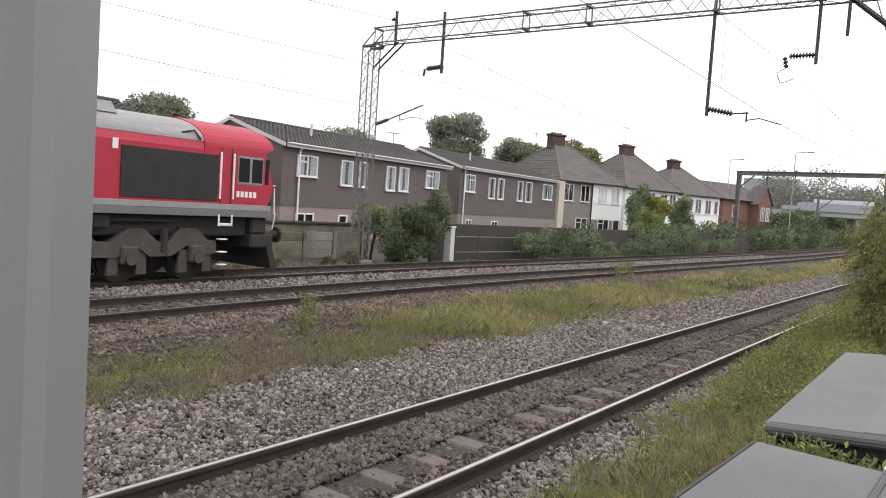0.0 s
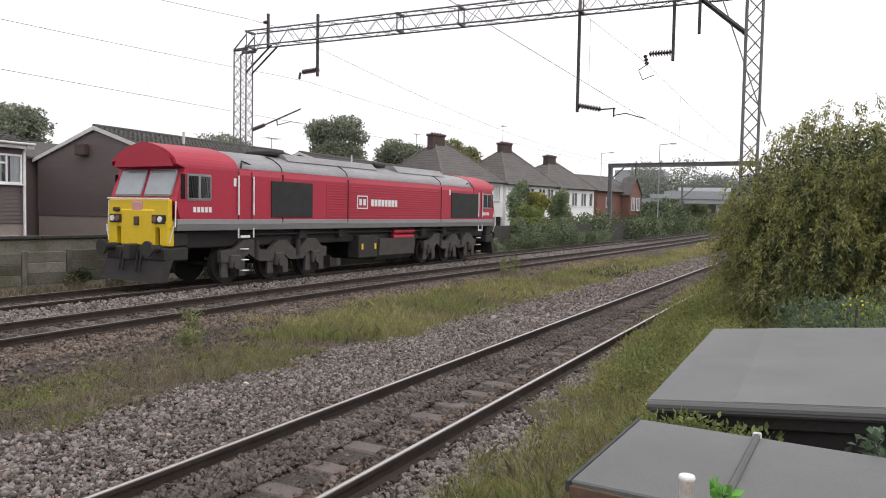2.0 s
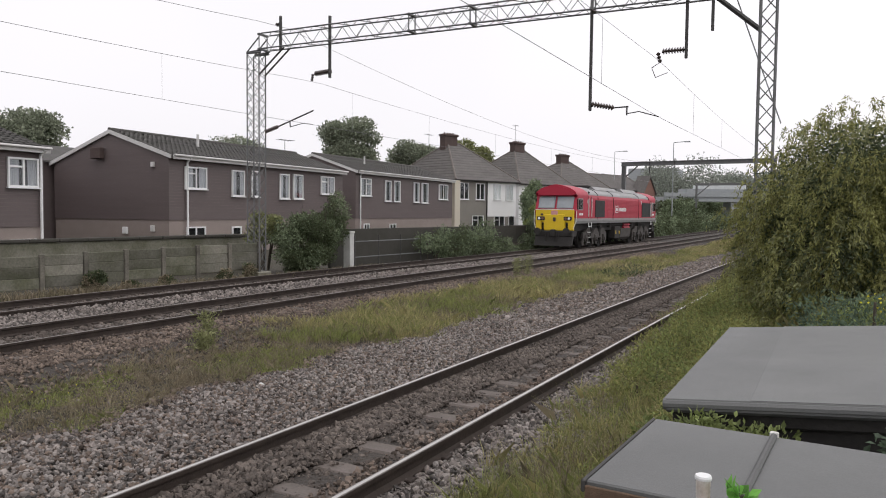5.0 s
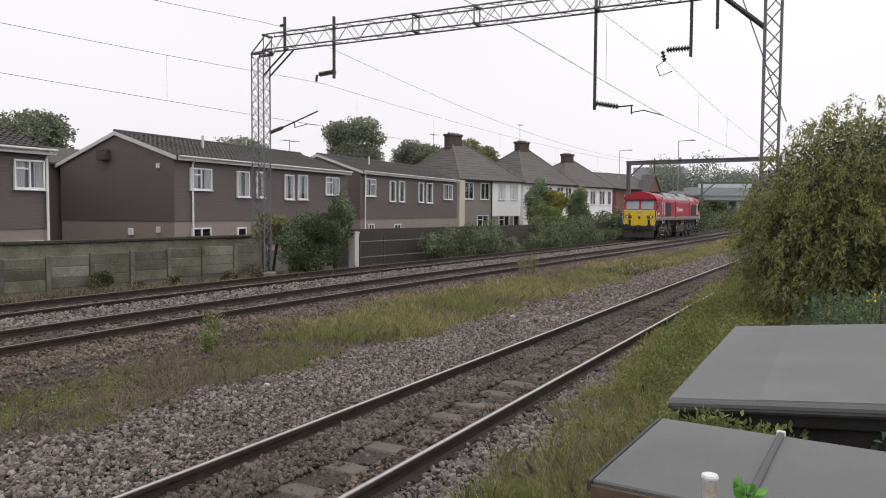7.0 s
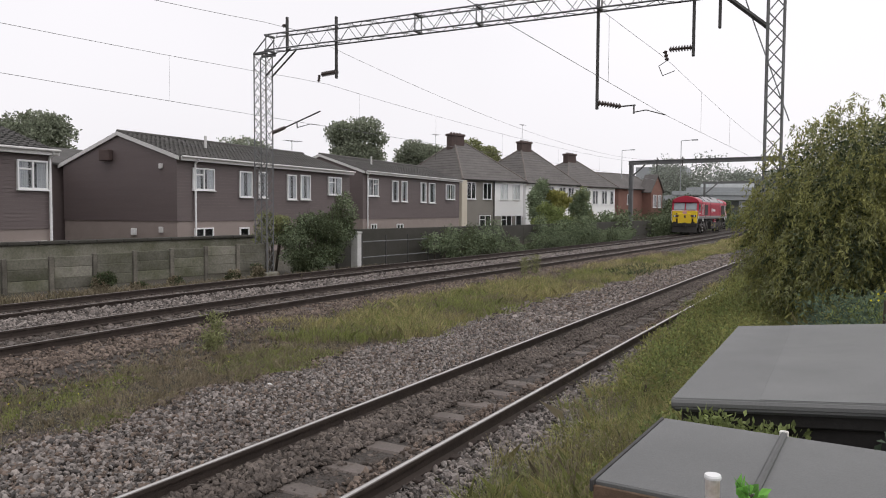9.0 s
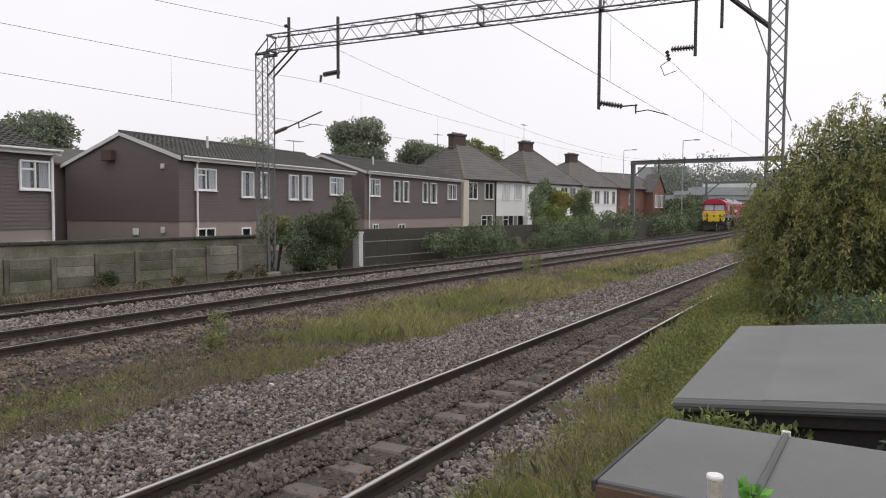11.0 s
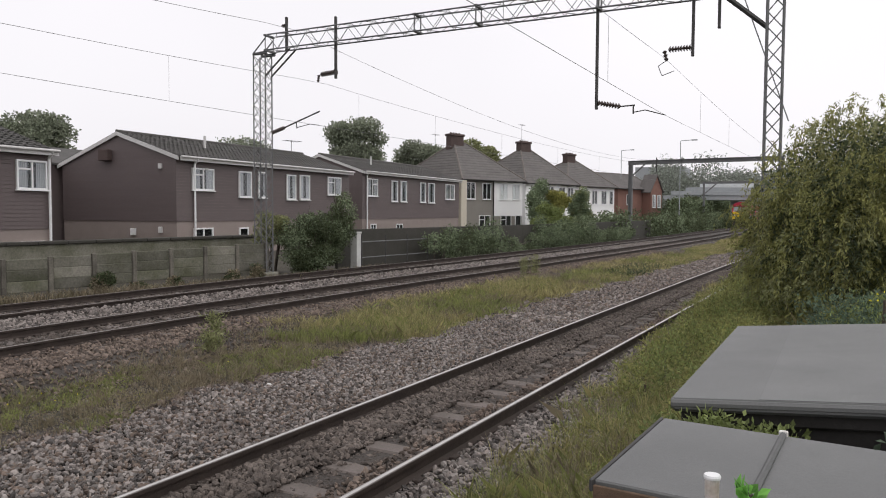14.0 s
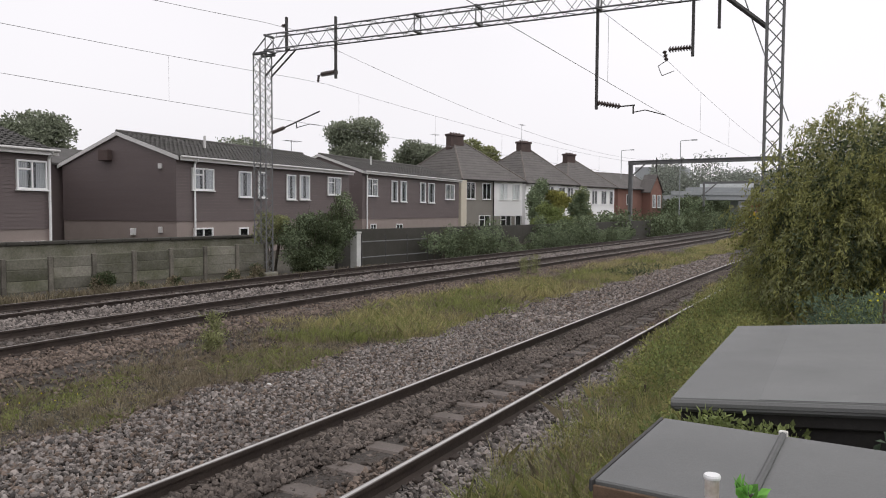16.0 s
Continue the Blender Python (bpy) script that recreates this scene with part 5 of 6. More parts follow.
    for c in (-5.35, 5.35):
        for s in (-1, 1):
            bm = BM()
            pr = [(-2.25, 0.62), (-2.25, 0.92), (-1.75, 0.98), (-1.45, 1.2), (-1.0, 1.22), (-0.7, 0.92), (-0.38, 0.9), (0.0, 1.18), (0.4, 1.18), (0.75, 0.9), (1.0, 0.92), (1.3, 1.2), (1.75, 1.2), (2.05, 0.95), (2.3, 0.92), (2.3, 0.62), (1.9, 0.6), (1.5, 0.82), (1.1, 0.58), (0.55, 0.58), (0.2, 0.82), (-0.2, 0.58), (-0.75, 0.58), (-1.2, 0.82), (-1.6, 0.58)]
            prism(bm, [(c + u, v) for u, v in pr], "y", s * 1.0, s * 1.14)
            sf = part("bogie_frame", bm, M["bogie"], g, "grimy brown bogie side frame")
            for dx in (-1.75, 0.05, 1.75):
                bm = BM()
                box(bm, c + dx - 0.2, c + dx + 0.2, s * 1.05, s * 1.22, 0.42, 0.82, 0.04)
                tube(bm, (c + dx, s * 1.2, 0.54), (c + dx, s * 1.27, 0.54), 0.13, 10)
                part("axle_box", bm, M["bogie"], sf)
                for ddx in (-0.33, 0.33):
                    bm = BM()
                    prism(bm, [(c + dx + ddx - 0.13, 0.2), (c + dx + ddx - 0.1, 0.72), (c + dx + ddx + 0.1, 0.72), (c + dx + ddx + 0.13, 0.2)], "y", s * 1.02, s * 1.1)
                    part("horn_guide", bm, M["bogie"], sf)
            for dx in (-0.9, 0.9):
                bm = BM()
                tube(bm, (c + dx, s * 1.12, 0.7), (c + dx, s * 1.12, 1.2), 0.09, 10)
                part("spring_damper", bm, M["under"], sf)
        for dx in (-1.75, 0.05, 1.75):
            bm = BM()
            tube(bm, (0, -0.9, 0), (0, 0.9, 0), 0.09, 10)
            for s in (-1, 1):
                tube(bm, (0, s * 0.68, 0), (0, s * 0.80, 0), 0.52, 28)
                tube(bm, (0, s * 0.64, 0), (0, s * 0.68, 0), 0.55, 28)
                for i in range(4):
                    a = i * math.pi / 2
                    tube(bm, (0.3 * math.cos(a), s * 0.8, 0.3 * math.sin(a)), (0.3 * math.cos(a), s * 0.815, 0.3 * math.sin(a)), 0.06, 6)
            w = part("wheelset", bm, M["under"], g, "dirty steel wheelset")
            w.location = (c + dx, 0, 0.52)
            wheels.append((w, (c + dx, 0, 0.52)))
    return g, wheels


LOCO, WHEELS = locomotive()


# ---- trees, bushes, grass ----
def crown_points(rng, n, blobs, shell=0.55):
    """Points through a crown made of lobes (x, y, z, rx, ry, rz), dense towards the outside; returns points and outward ways."""
    blobs = np.array(blobs, float)
    vol = blobs[:, 3] * blobs[:, 4] * blobs[:, 5]
    pick = rng.choice(len(blobs), n, p=vol ** 0.75 / (vol ** 0.75).sum())
    d = rng.normal(size=(n, 3))
    d /= np.linalg.norm(d, axis=1, keepdims=True)
    r = shell + (1 - shell) * rng.random(n) ** 0.6
    b = blobs[pick]
    wob = 1 + 0.18 * np.sin(d[:, 0] * 7 + pick) * np.sin(d[:, 1] * 6 + pick * 2) + 0.12 * np.sin(d[:, 2] * 11 + pick)
    return b[:, :3] + d * b[:, 3:] * (r * wob)[:, None], d


def lobes(rng, c, r, n, flat=0.8):
    out = [(c[0], c[1], c[2], r[0] * 0.7, r[1] * 0.7, r[2] * 0.75)]
    for _ in range(n):
        d = rng.normal(size=3)
        d /= np.linalg.norm(d)
        s = rng.uniform(0.2, 0.46)
        out.append((c[0] + d[0] * r[0] * 0.68, c[1] + d[1] * r[1] * 0.68, c[2] + d[2] * r[2] * 0.68, r[0] * s, r[1] * s, r[2] * s * flat))
    return out


def tree(x, y, base, top, r, material, n, leaf, seed, label, crown_base=None, name="tree"):
    rng = np.random.default_rng(seed)
    t = thing(name, Matrix.Identity(4), label, name.replace("_", " "), "trees behind the houses")
    cb = base + (top - base) * 0.35 if crown_base is None else crown_base
    cz, rz = (cb + top) / 2, (top - cb) / 2
    bm = BM()
    tube(bm, (x, y, base), (x, y, cz), r * 0.09, 8, r * 0.05)
    for i in range(9):
        a = i * 2.4
        tube(bm, (x, y, cb + (cz - cb) * i / 9), (x + math.cos(a) * r * 0.6, y + math.sin(a) * r * 0.6, cz + rz * 0.3 * math.sin(i)), r * 0.03, 5, r * 0.01)
    part("trunk", bm, M["bark"], t)
    p, d = crown_points(rng, n, lobes(rng, (x, y, cz), (r, r, rz), 22), 0.35)
    leaves("crown", p, d, leaf, leaf * 0.62, M[material], t, seed)
    return t


tree(36.6, 51.2, 0, 9.9, 3.3, "leaf_tree", 13000, 0.27, 11, "leafy green tree behind the boarded houses")
tree(56.5, 48.5, 0, 9.5, 3.6, "leaf_tree", 11000, 0.27, 12, "green tree top behind the roofs")
tree(69.0, 43.0, 0, 12.9, 3.6, "leaf_tree", 19000, 0.27, 13, "dense round dark green tree behind the roofs", 6.0)
tree(81.0, 41.5, 0, 11.0, 3.2, "leaf_tree", 15000, 0.28, 14, "smaller dark green tree behind the roofs", 6.0)
tree(90.5, 38.5, 0, 11.9, 4.0, "leaf_pale", 15000, 0.36, 15, "pale yellowish tree behind a chimney", 6.0)


def bush(name, blobs, n, leaf, width, material, seed, label, category="bush", droop=0.2, shell=0.6, second=None, twigs=0):
    rng = np.random.default_rng(seed)
    t = thing(name, Matrix.Identity(4), label, category)
    p, d = crown_points(rng, n, blobs, shell)
    keep = p[:, 2] > -0.25
    p, d = p[keep], d[keep]
    if second:
        c = vnoise(p[:, 0] + 0.6 * p[:, 2], p[:, 1] + p[:, 2], 1.6 / (10 * leaf), seed) + 0.12 * rng.normal(size=len(p)) > 0.56
        leaves("foliage", p[~c], d[~c], leaf, width, M[material], t, seed, droop)
        leaves("foliage", p[c], d[c], leaf, width, M[second], t, seed + 50, droop)
    else:
        leaves("foliage", p, d, leaf, width, M[material], t, seed, droop)
    bm = BM()
    for b in blobs[:max(1, min(len(blobs), 14))]:
        tube(bm, (blobs[0][0] + (b[0] - blobs[0][0]) * 0.3, blobs[0][1] + (b[1] - blobs[0][1]) * 0.3, -0.3), (b[0], b[1], b[2]), 0.04, 5, 0.012)
    part("stem", bm, M["bark"], t)
    if twigs:
        bm = BM()
        for _ in range(twigs):
            b = blobs[rng.integers(len(blobs))]
            a = rng.uniform(0, 6.28)
            s = Vector((b[0] + math.cos(a) * b[3] * 0.5, b[1] + math.sin(a) * b[4] * 0.5, b[2] + b[5] * 0.7))
            e = s + Vector((rng.normal() * 0.15, rng.normal() * 0.15, rng.uniform(0.25, 0.6)))
            tube(bm, s, e, 0.008, 4, 0.003)
        part("twig", bm, M["bark"], t)
    return t


rng0 = np.random.default_rng(21)
big = lobes(rng0, (14.9, -1.3, 1.9), (2.25, 2.2, 2.2), 40) + lobes(rng0, (13.4, -3.0, 2.0), (2.0, 2.0, 2.2), 16) + [(16.6, -0.2, 0.7, 1.2, 0.8, 1.1), (15.2, -0.1, 0.7, 1.2, 0.8, 1.0), (14.2, -0.7, 2.3, 1.2, 1.0, 1.4), (14.2, -1.3, 3.2, 1.2, 1.1, 0.9), (13.6, -0.7, 1.4, 1.2, 1.0, 1.2), (14.8, -1.5, 3.3, 1.3, 1.2, 0.6), (14.4, -2.0, 3.2, 1.3, 1.2, 0.7), (15.2, -0.1, 2.75, 1.0, 0.72, 0.75), (15.2, -0.35, 3.25, 1.0, 0.7, 0.6), (15.2, -0.95, 3.45, 1.0, 0.8, 0.55), (15.2, 0.05, 2.1, 1.0, 0.75, 0.8), (15.3, 0.1, 1.4, 1.1, 0.75, 0.8)]


def spray_bush(name, blobs, strands, per, length, leaf, width, seed, label):
    """Hanging sprays of narrow leaves over looser inner leaves, whose dark colour stands for shade."""
    rng = np.random.default_rng(seed)
    t = thing(name, Matrix.Identity(4), label, "bush")
    a, d = crown_points(rng, strands, blobs, 0.78)
    ok = (a[:, 2] > 0.1) & (vnoise(a[:, 0] * 0.7 + a[:, 1], a[:, 2] * 0.8, 2.6, 8) + 0.1 * rng.normal(size=len(a)) > 0.46)
    a, d = a[ok], d[ok]
    n = len(a)
    s = rng.random((n, per))
    L = (length * rng.uniform(0.5, 1.4, n))[:, None, None]
    out = d * np.array((0.8, 0.8, 0.35)) + rng.normal(size=(n, 3)) * 0.25
    p = a[:, None] + out[:, None] * (s[..., None] * L * 0.6) + np.array((0, 0, 1.0)) * ((0.35 * s - 0.95 * s**2)[..., None] * L)
    p = p + rng.normal(size=p.shape) * 0.028
    way = out[:, None] * 0.6 + np.array((0, 0, 1.0)) * (0.35 - 1.9 * s[..., None])
    tone = np.repeat(rng.random(n) < 0.12 + 0.3 * (vnoise(a[:, 1] + a[:, 0], a[:, 2], 1.3, 5) > 0.55), per)
    p, way = p.reshape(-1, 3), way.reshape(-1, 3)
    leaves("foliage", p[~tone], way[~tone], leaf, width, M["leaf_bush"], t, seed, 0.1, 0.45)
    leaves("foliage", p[tone], way[tone], leaf, width, M["leaf_pale"], t, seed + 1, 0.1, 0.45)
    # Shade in the bush's gaps is painted with the dark leaf colour here.
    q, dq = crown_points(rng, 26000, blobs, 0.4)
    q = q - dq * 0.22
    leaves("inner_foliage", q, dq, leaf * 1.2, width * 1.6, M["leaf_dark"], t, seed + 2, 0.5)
    bm = BM()
    for b in blobs[:18]:
        tube(bm, (blobs[0][0] + (b[0] - blobs[0][0]) * 0.3, blobs[0][1] + (b[1] - blobs[0][1]) * 0.3, -0.3), b[:3], 0.05, 5, 0.012)
    part("stem", bm, M["bark"], t)
    return t


spray_bush("large_bush", big, 7400, 30, 0.5, 0.08, 0.024, 31, "large overgrown olive green bush with drooping narrow leaves")
edge = [(9.5 + i * 0.75, 1.62 - 0.14 * math.sin(i * 1.7) - 0.036 * i, 0.05 + 0.08 * math.sin(i * 2.1) + 0.012 * i, 0.6, 0.46, 0.32 + 0.008 * i + 0.06 * math.sin(i)) for i in range(24)]
bush("trackside_scrub", edge, 34000, 0.06, 0.02, "leaf_bush", 38, "grassy green scrub crowding the near rail", "scrub", droop=-0.6, shell=0.3, second="leaf_green")
low = [(15.5 - i * 0.55, 0.75 + 0.14 * math.sin(i * 2) - 0.02 * i, 0.12 + 0.1 * math.sin(i), 0.65, 0.6, 0.55) for i in range(18)]
bush("bramble_bank", low, 40000, 0.055, 0.022, "leaf_bush", 32, "low green scrub along the grassy bank", droop=-0.2, shell=0.3, second="leaf_green")
blue = [(8.0 + 0.4 * i, -0.6 - 0.4 * i, 0.95 + 0.12 * math.sin(i * 3), 0.7, 0.6, 0.55) for i in range(5)] + [(7.1, -0.9, 0.9, 0.6, 0.6, 0.5), (6.6, -1.6, 0.9, 0.6, 0.6, 0.6)]
bush("garden_shrub", blue, 34000, 0.055, 0.018, "leaf_blue", 33, "bluish green leafy shrub behind the sheds", droop=-0.1, shell=0.35, second="leaf_green")
bush("ragwort", [(7.3, -0.75, 1.48, 0.12, 0.12, 0.06), (7.0, -1.05, 1.40, 0.1, 0.1, 0.05)], 26, 0.03, 0.025, "flower", 34, "small yellow flower heads among shrubs", "flower")
bush("weed_tuft", [(3.58, 0.3, 1.2, 0.12, 0.16, 0.1), (3.56, 0.05, 1.2, 0.1, 0.18, 0.08), (3.55, 0.5, 1.15, 0.12, 0.14, 0.12)], 1500, 0.035, 0.02, "leaf_green", 35, "small green weeds growing between the two shed roofs", "weed", droop=-0.3, shell=0.1)
bush("garden_weed", [(3.45, -0.45, 1.25, 0.1, 0.1, 0.12), (3.4, -0.55, 1.1, 0.12, 0.1, 0.16)], 240, 0.05, 0.032, "leaf_blue", 36, "dusty green weed leaves beside the shed", "weed", shell=0.1)
bush("leafy_seedling", [(2.37, 0.092, 1.375, 0.03, 0.03, 0.012)], 26, 0.05, 0.042, "leaf_bright", 37, "bright green seedling leaves by the pipe", "plant", droop=-0.6, shell=0.0)
rng1 = np.random.default_rng(22)
bush("dark_shrub", lobes(rng1, (23.2, 16.6, 1.0), (2.1, 1.3, 1.35), 18) + lobes(rng1, (24.3, 16.3, 1.4), (1.1, 0.9, 1.2), 8) + lobes(rng1, (24.9, 16.2, 2.1), (0.9, 0.7, 1.0), 9), 34000, 0.10, 0.045, "leaf_dark", 41, "dense dark green shrub beside the gantry mast", shell=0.45, twigs=70, second="leaf_hedge")
bush("yellow_shrub", lobes(rng1, (22.9, 18.2, 1.5), (1.0, 0.8, 0.75), 8), 3500, 0.1, 0.06, "leaf_pale", 42, "yellow green shrub behind the dark shrub", shell=0.35)
for k, (x, y, h) in enumerate(((14.5, 17.45, 0.7), (15.5, 17.15, 0.25), (16.6, 16.85, 0.4), (18.6, 16.3, 0.5), (19.5, 16.1, 0.7))):
    bush("ivy_clump", lobes(rng1, (x, y, -0.1 + h * 0.35), (0.42, 0.16, h * 0.6), 7), 1500, 0.07, 0.045, "leaf_dark", 90 + k, "dark ivy and weeds climbing the concrete fence", "ivy", shell=0.3, second="weed")
hedge = []
for i in range(28):
    x = 31.2 + i * 1.15
    mass = 1.0 if x < 38 else 0.55 if x < 43 else 1.15 if x < 52 else 0.7
    hedge.append((x, 15.0 - (x - 33) * 0.095 + rng1.uniform(-0.2, 0.2), 0.55 * mass + rng1.uniform(-0.25, 0.35), rng1.uniform(0.6, 1.2), rng1.uniform(0.5, 0.9), mass * rng1.uniform(0.45, 1.15)))
bush("ivy_hedge", hedge, 40000, 0.13, 0.05, "leaf_hedge", 43, "ivy and brambles spilling over the trackside wall", "hedge", droop=0.7, shell=0.4, second="leaf_dark")
bush("green_shrub", lobes(rng1, (49, 14.9, 1.6), (2.3, 1.3, 1.4), 14), 14000, 0.16, 0.08, "leaf_green", 44, "bright green shrub by the trackside wall", shell=0.35)
bush("yellow_tree", lobes(rng1, (76.5, 22.6, 3.4), (1.6, 1.4, 1.4), 10), 5000, 0.3, 0.17, "leaf_yellow", 45, "small yellow leaved tree in front of the white house", "tree", shell=0.3)
bush("garden_tree", lobes(rng1, (75.0, 24.2, 2.8), (2.2, 1.6, 3.0), 14), 8000, 0.24, 0.12, "leaf_hedge", 46, "dull green garden tree beside the white house", "tree", shell=0.3)
bush("garden_tree", lobes(rng1, (86.0, 22.6, 2.6), (2.4, 1.6, 2.6), 14), 8000, 0.26, 0.13, "leaf_hedge", 53, "dull green garden tree in front of the white house", "tree", shell=0.3, second="leaf_pale")
far_scrub = []
for i in range(40):
    x = 60 + i * 2.4
    far_scrub.append((x, far_y(x) + 5.4 + rng1.uniform(-0.8, 1.6), 0.5 + rng1.uniform(-0.3, 0.5), 2.0, 1.5, 1.0 + rng1.uniform(0, 0.7)))
bush("trackside_scrub", far_scrub, 50000, 0.24, 0.13, "leaf_dark", 47, "dark trackside scrub and small trees along the far line", "scrub", shell=0.35, second="leaf_hedge")
mid = [(118 + i * 4.5, 15.5 + 0.7 * math.sin(i * 3) - i * 0.5, 2.2 + 0.7 * math.sin(i * 2.3), 3.4, 2.6, 2.2) for i in range(10)]
bush("embankment_trees", mid, 45000, 0.34, 0.2, "leaf_dark", 48, "dull green trees on the embankment near the bridge", "trees", shell=0.3, second="leaf_hedge")
hill = []
for i in range(60):
    hill.append((185 + (i % 6) * 13 + rng1.uniform(-4, 4), -60 + i * 1.62, 6.5 + 2.0 * math.sin(i * 0.7) + rng1.uniform(-1, 1), 9, 6, 7.5))
w = bush("far_woodland", hill, 180000, 0.5, 0.34, "leaf_far", 49, "far woodland beyond the bridge, haze put into its grey-green colour", "woodland", shell=0.5)
w["kind"] = "stuff"


def far_things():
    b = thing("road_bridge", pose(138, 8, 0, 0, 0, -62), "pale grey concrete road bridge over the railway", "bridge")
    bm = BM()
    box(bm, -13, 9, -2, 2, 4.4, 5.2, 0.05)
    part("deck", bm, M["bridge"], b)
    bm = BM()
    box(bm, -13, 9, -2.2, -2.0, 5.2, 5.9, 0.03)
    part("parapet", bm, M["bridge"], b)
    bm = BM()
    box(bm, -9.0, 1, -1.9, 1.9, 5.9, 6.6, 0.03)
    part("upper_deck", bm, M["bridge"], b)
    bm = BM()
    box(bm, -6.5, 1.5, -1.8, 1.7, 6.6, 7.3, 0.03)
    part("pale_cabin", bm, M["bridge_pale"], b)
    for x in (-8.5, -1.0, 6.0):
        bm = BM()
        box(bm, x, x + 1.2, -1.6, 1.6, -0.6, 4.3, 0.05)
        part("pier", bm, M["bridge"], b)
    g = thing("overhead_line_gantry", pose(126, 0, 0), "far grey overhead line portal near the bridge", "gantry")
    for y in (12.8, -0.6):
        bm = BM()
        box(bm, -0.16, 0.16, y - 0.16, y + 0.16, -0.4, 7.2)
        part("column", bm, M["steel"], g)
    bm = BM()
    box(bm, -0.15, 0.15, -0.8, 13.0, 6.9, 7.25)
    part("crossbeam", bm, M["steel"], g)
    bm = BM()
    tube(bm, (0, 12.7, 5.3), (0, 10.8, 7.0), 0.1, 5)
    part("knee_brace", bm, M["steel"], g)
    for x, y, z in ((94.3, 12.4, 11.0), (118, 24.5, 12.0)):
        l = thing("street_lamp", pose(x, y, 0), "tall thin grey street lamp column", "street lamp", "street lamps")
        bm = BM()
        tube(bm, (0, 0, -0.5), (0, 0, z), 0.07, 6, 0.045)
        part("column", bm, M["bridge"], l)
        bm = BM()
        tube(bm, (0, 0, z), (0.4, -1.3, z + 0.12), 0.05, 5)
        box(bm, 0.3, 0.6, -1.9, -1.2, z + 0.05, z + 0.18, 0.02)
        part("lamp_arm", bm, M["bridge"], l)
    for x, y, z, h in ((72.4, 35.2, 9.0, 2.6), (90.2, 31.5, 10.6, 4.6), (41.0, 30.8, 6.4, 0.9)):
        a = thing("tv_aerial", pose(x, y, z), "thin television aerial on a pole", "aerial", "roof aerials")
        bm = BM()
        tube(bm, (0, 0, -1.2), (0, 0, h * 0.6), 0.02, 5)
        part("pole", bm, M["steel_dark"], a)
        bm = BM()
        tube(bm, (-0.7, 0, h * 0.6), (0.9, -0.2, h * 0.6 + 0.05), 0.013, 4)
        for i in range(5):
            tube(bm, (-0.6 + i * 0.3, -0.3, h * 0.6 + 0.01), (-0.6 + i * 0.3, 0.3, h * 0.6 + 0.01), 0.009, 4)
        part("antenna", bm, M["steel_dark"], a)
    # No haze is modelled; the building's pale grey colour stands for it.
    t = thing("tower_block", pose(262, 40, 0), "distant building above the trees, its pale colour standing for haze", "building")
    bm = BM()
    box(bm, -8, 8, -8, 8, 0, 17.5)
    part("wall", bm, M["bridge"], t)


far_things()


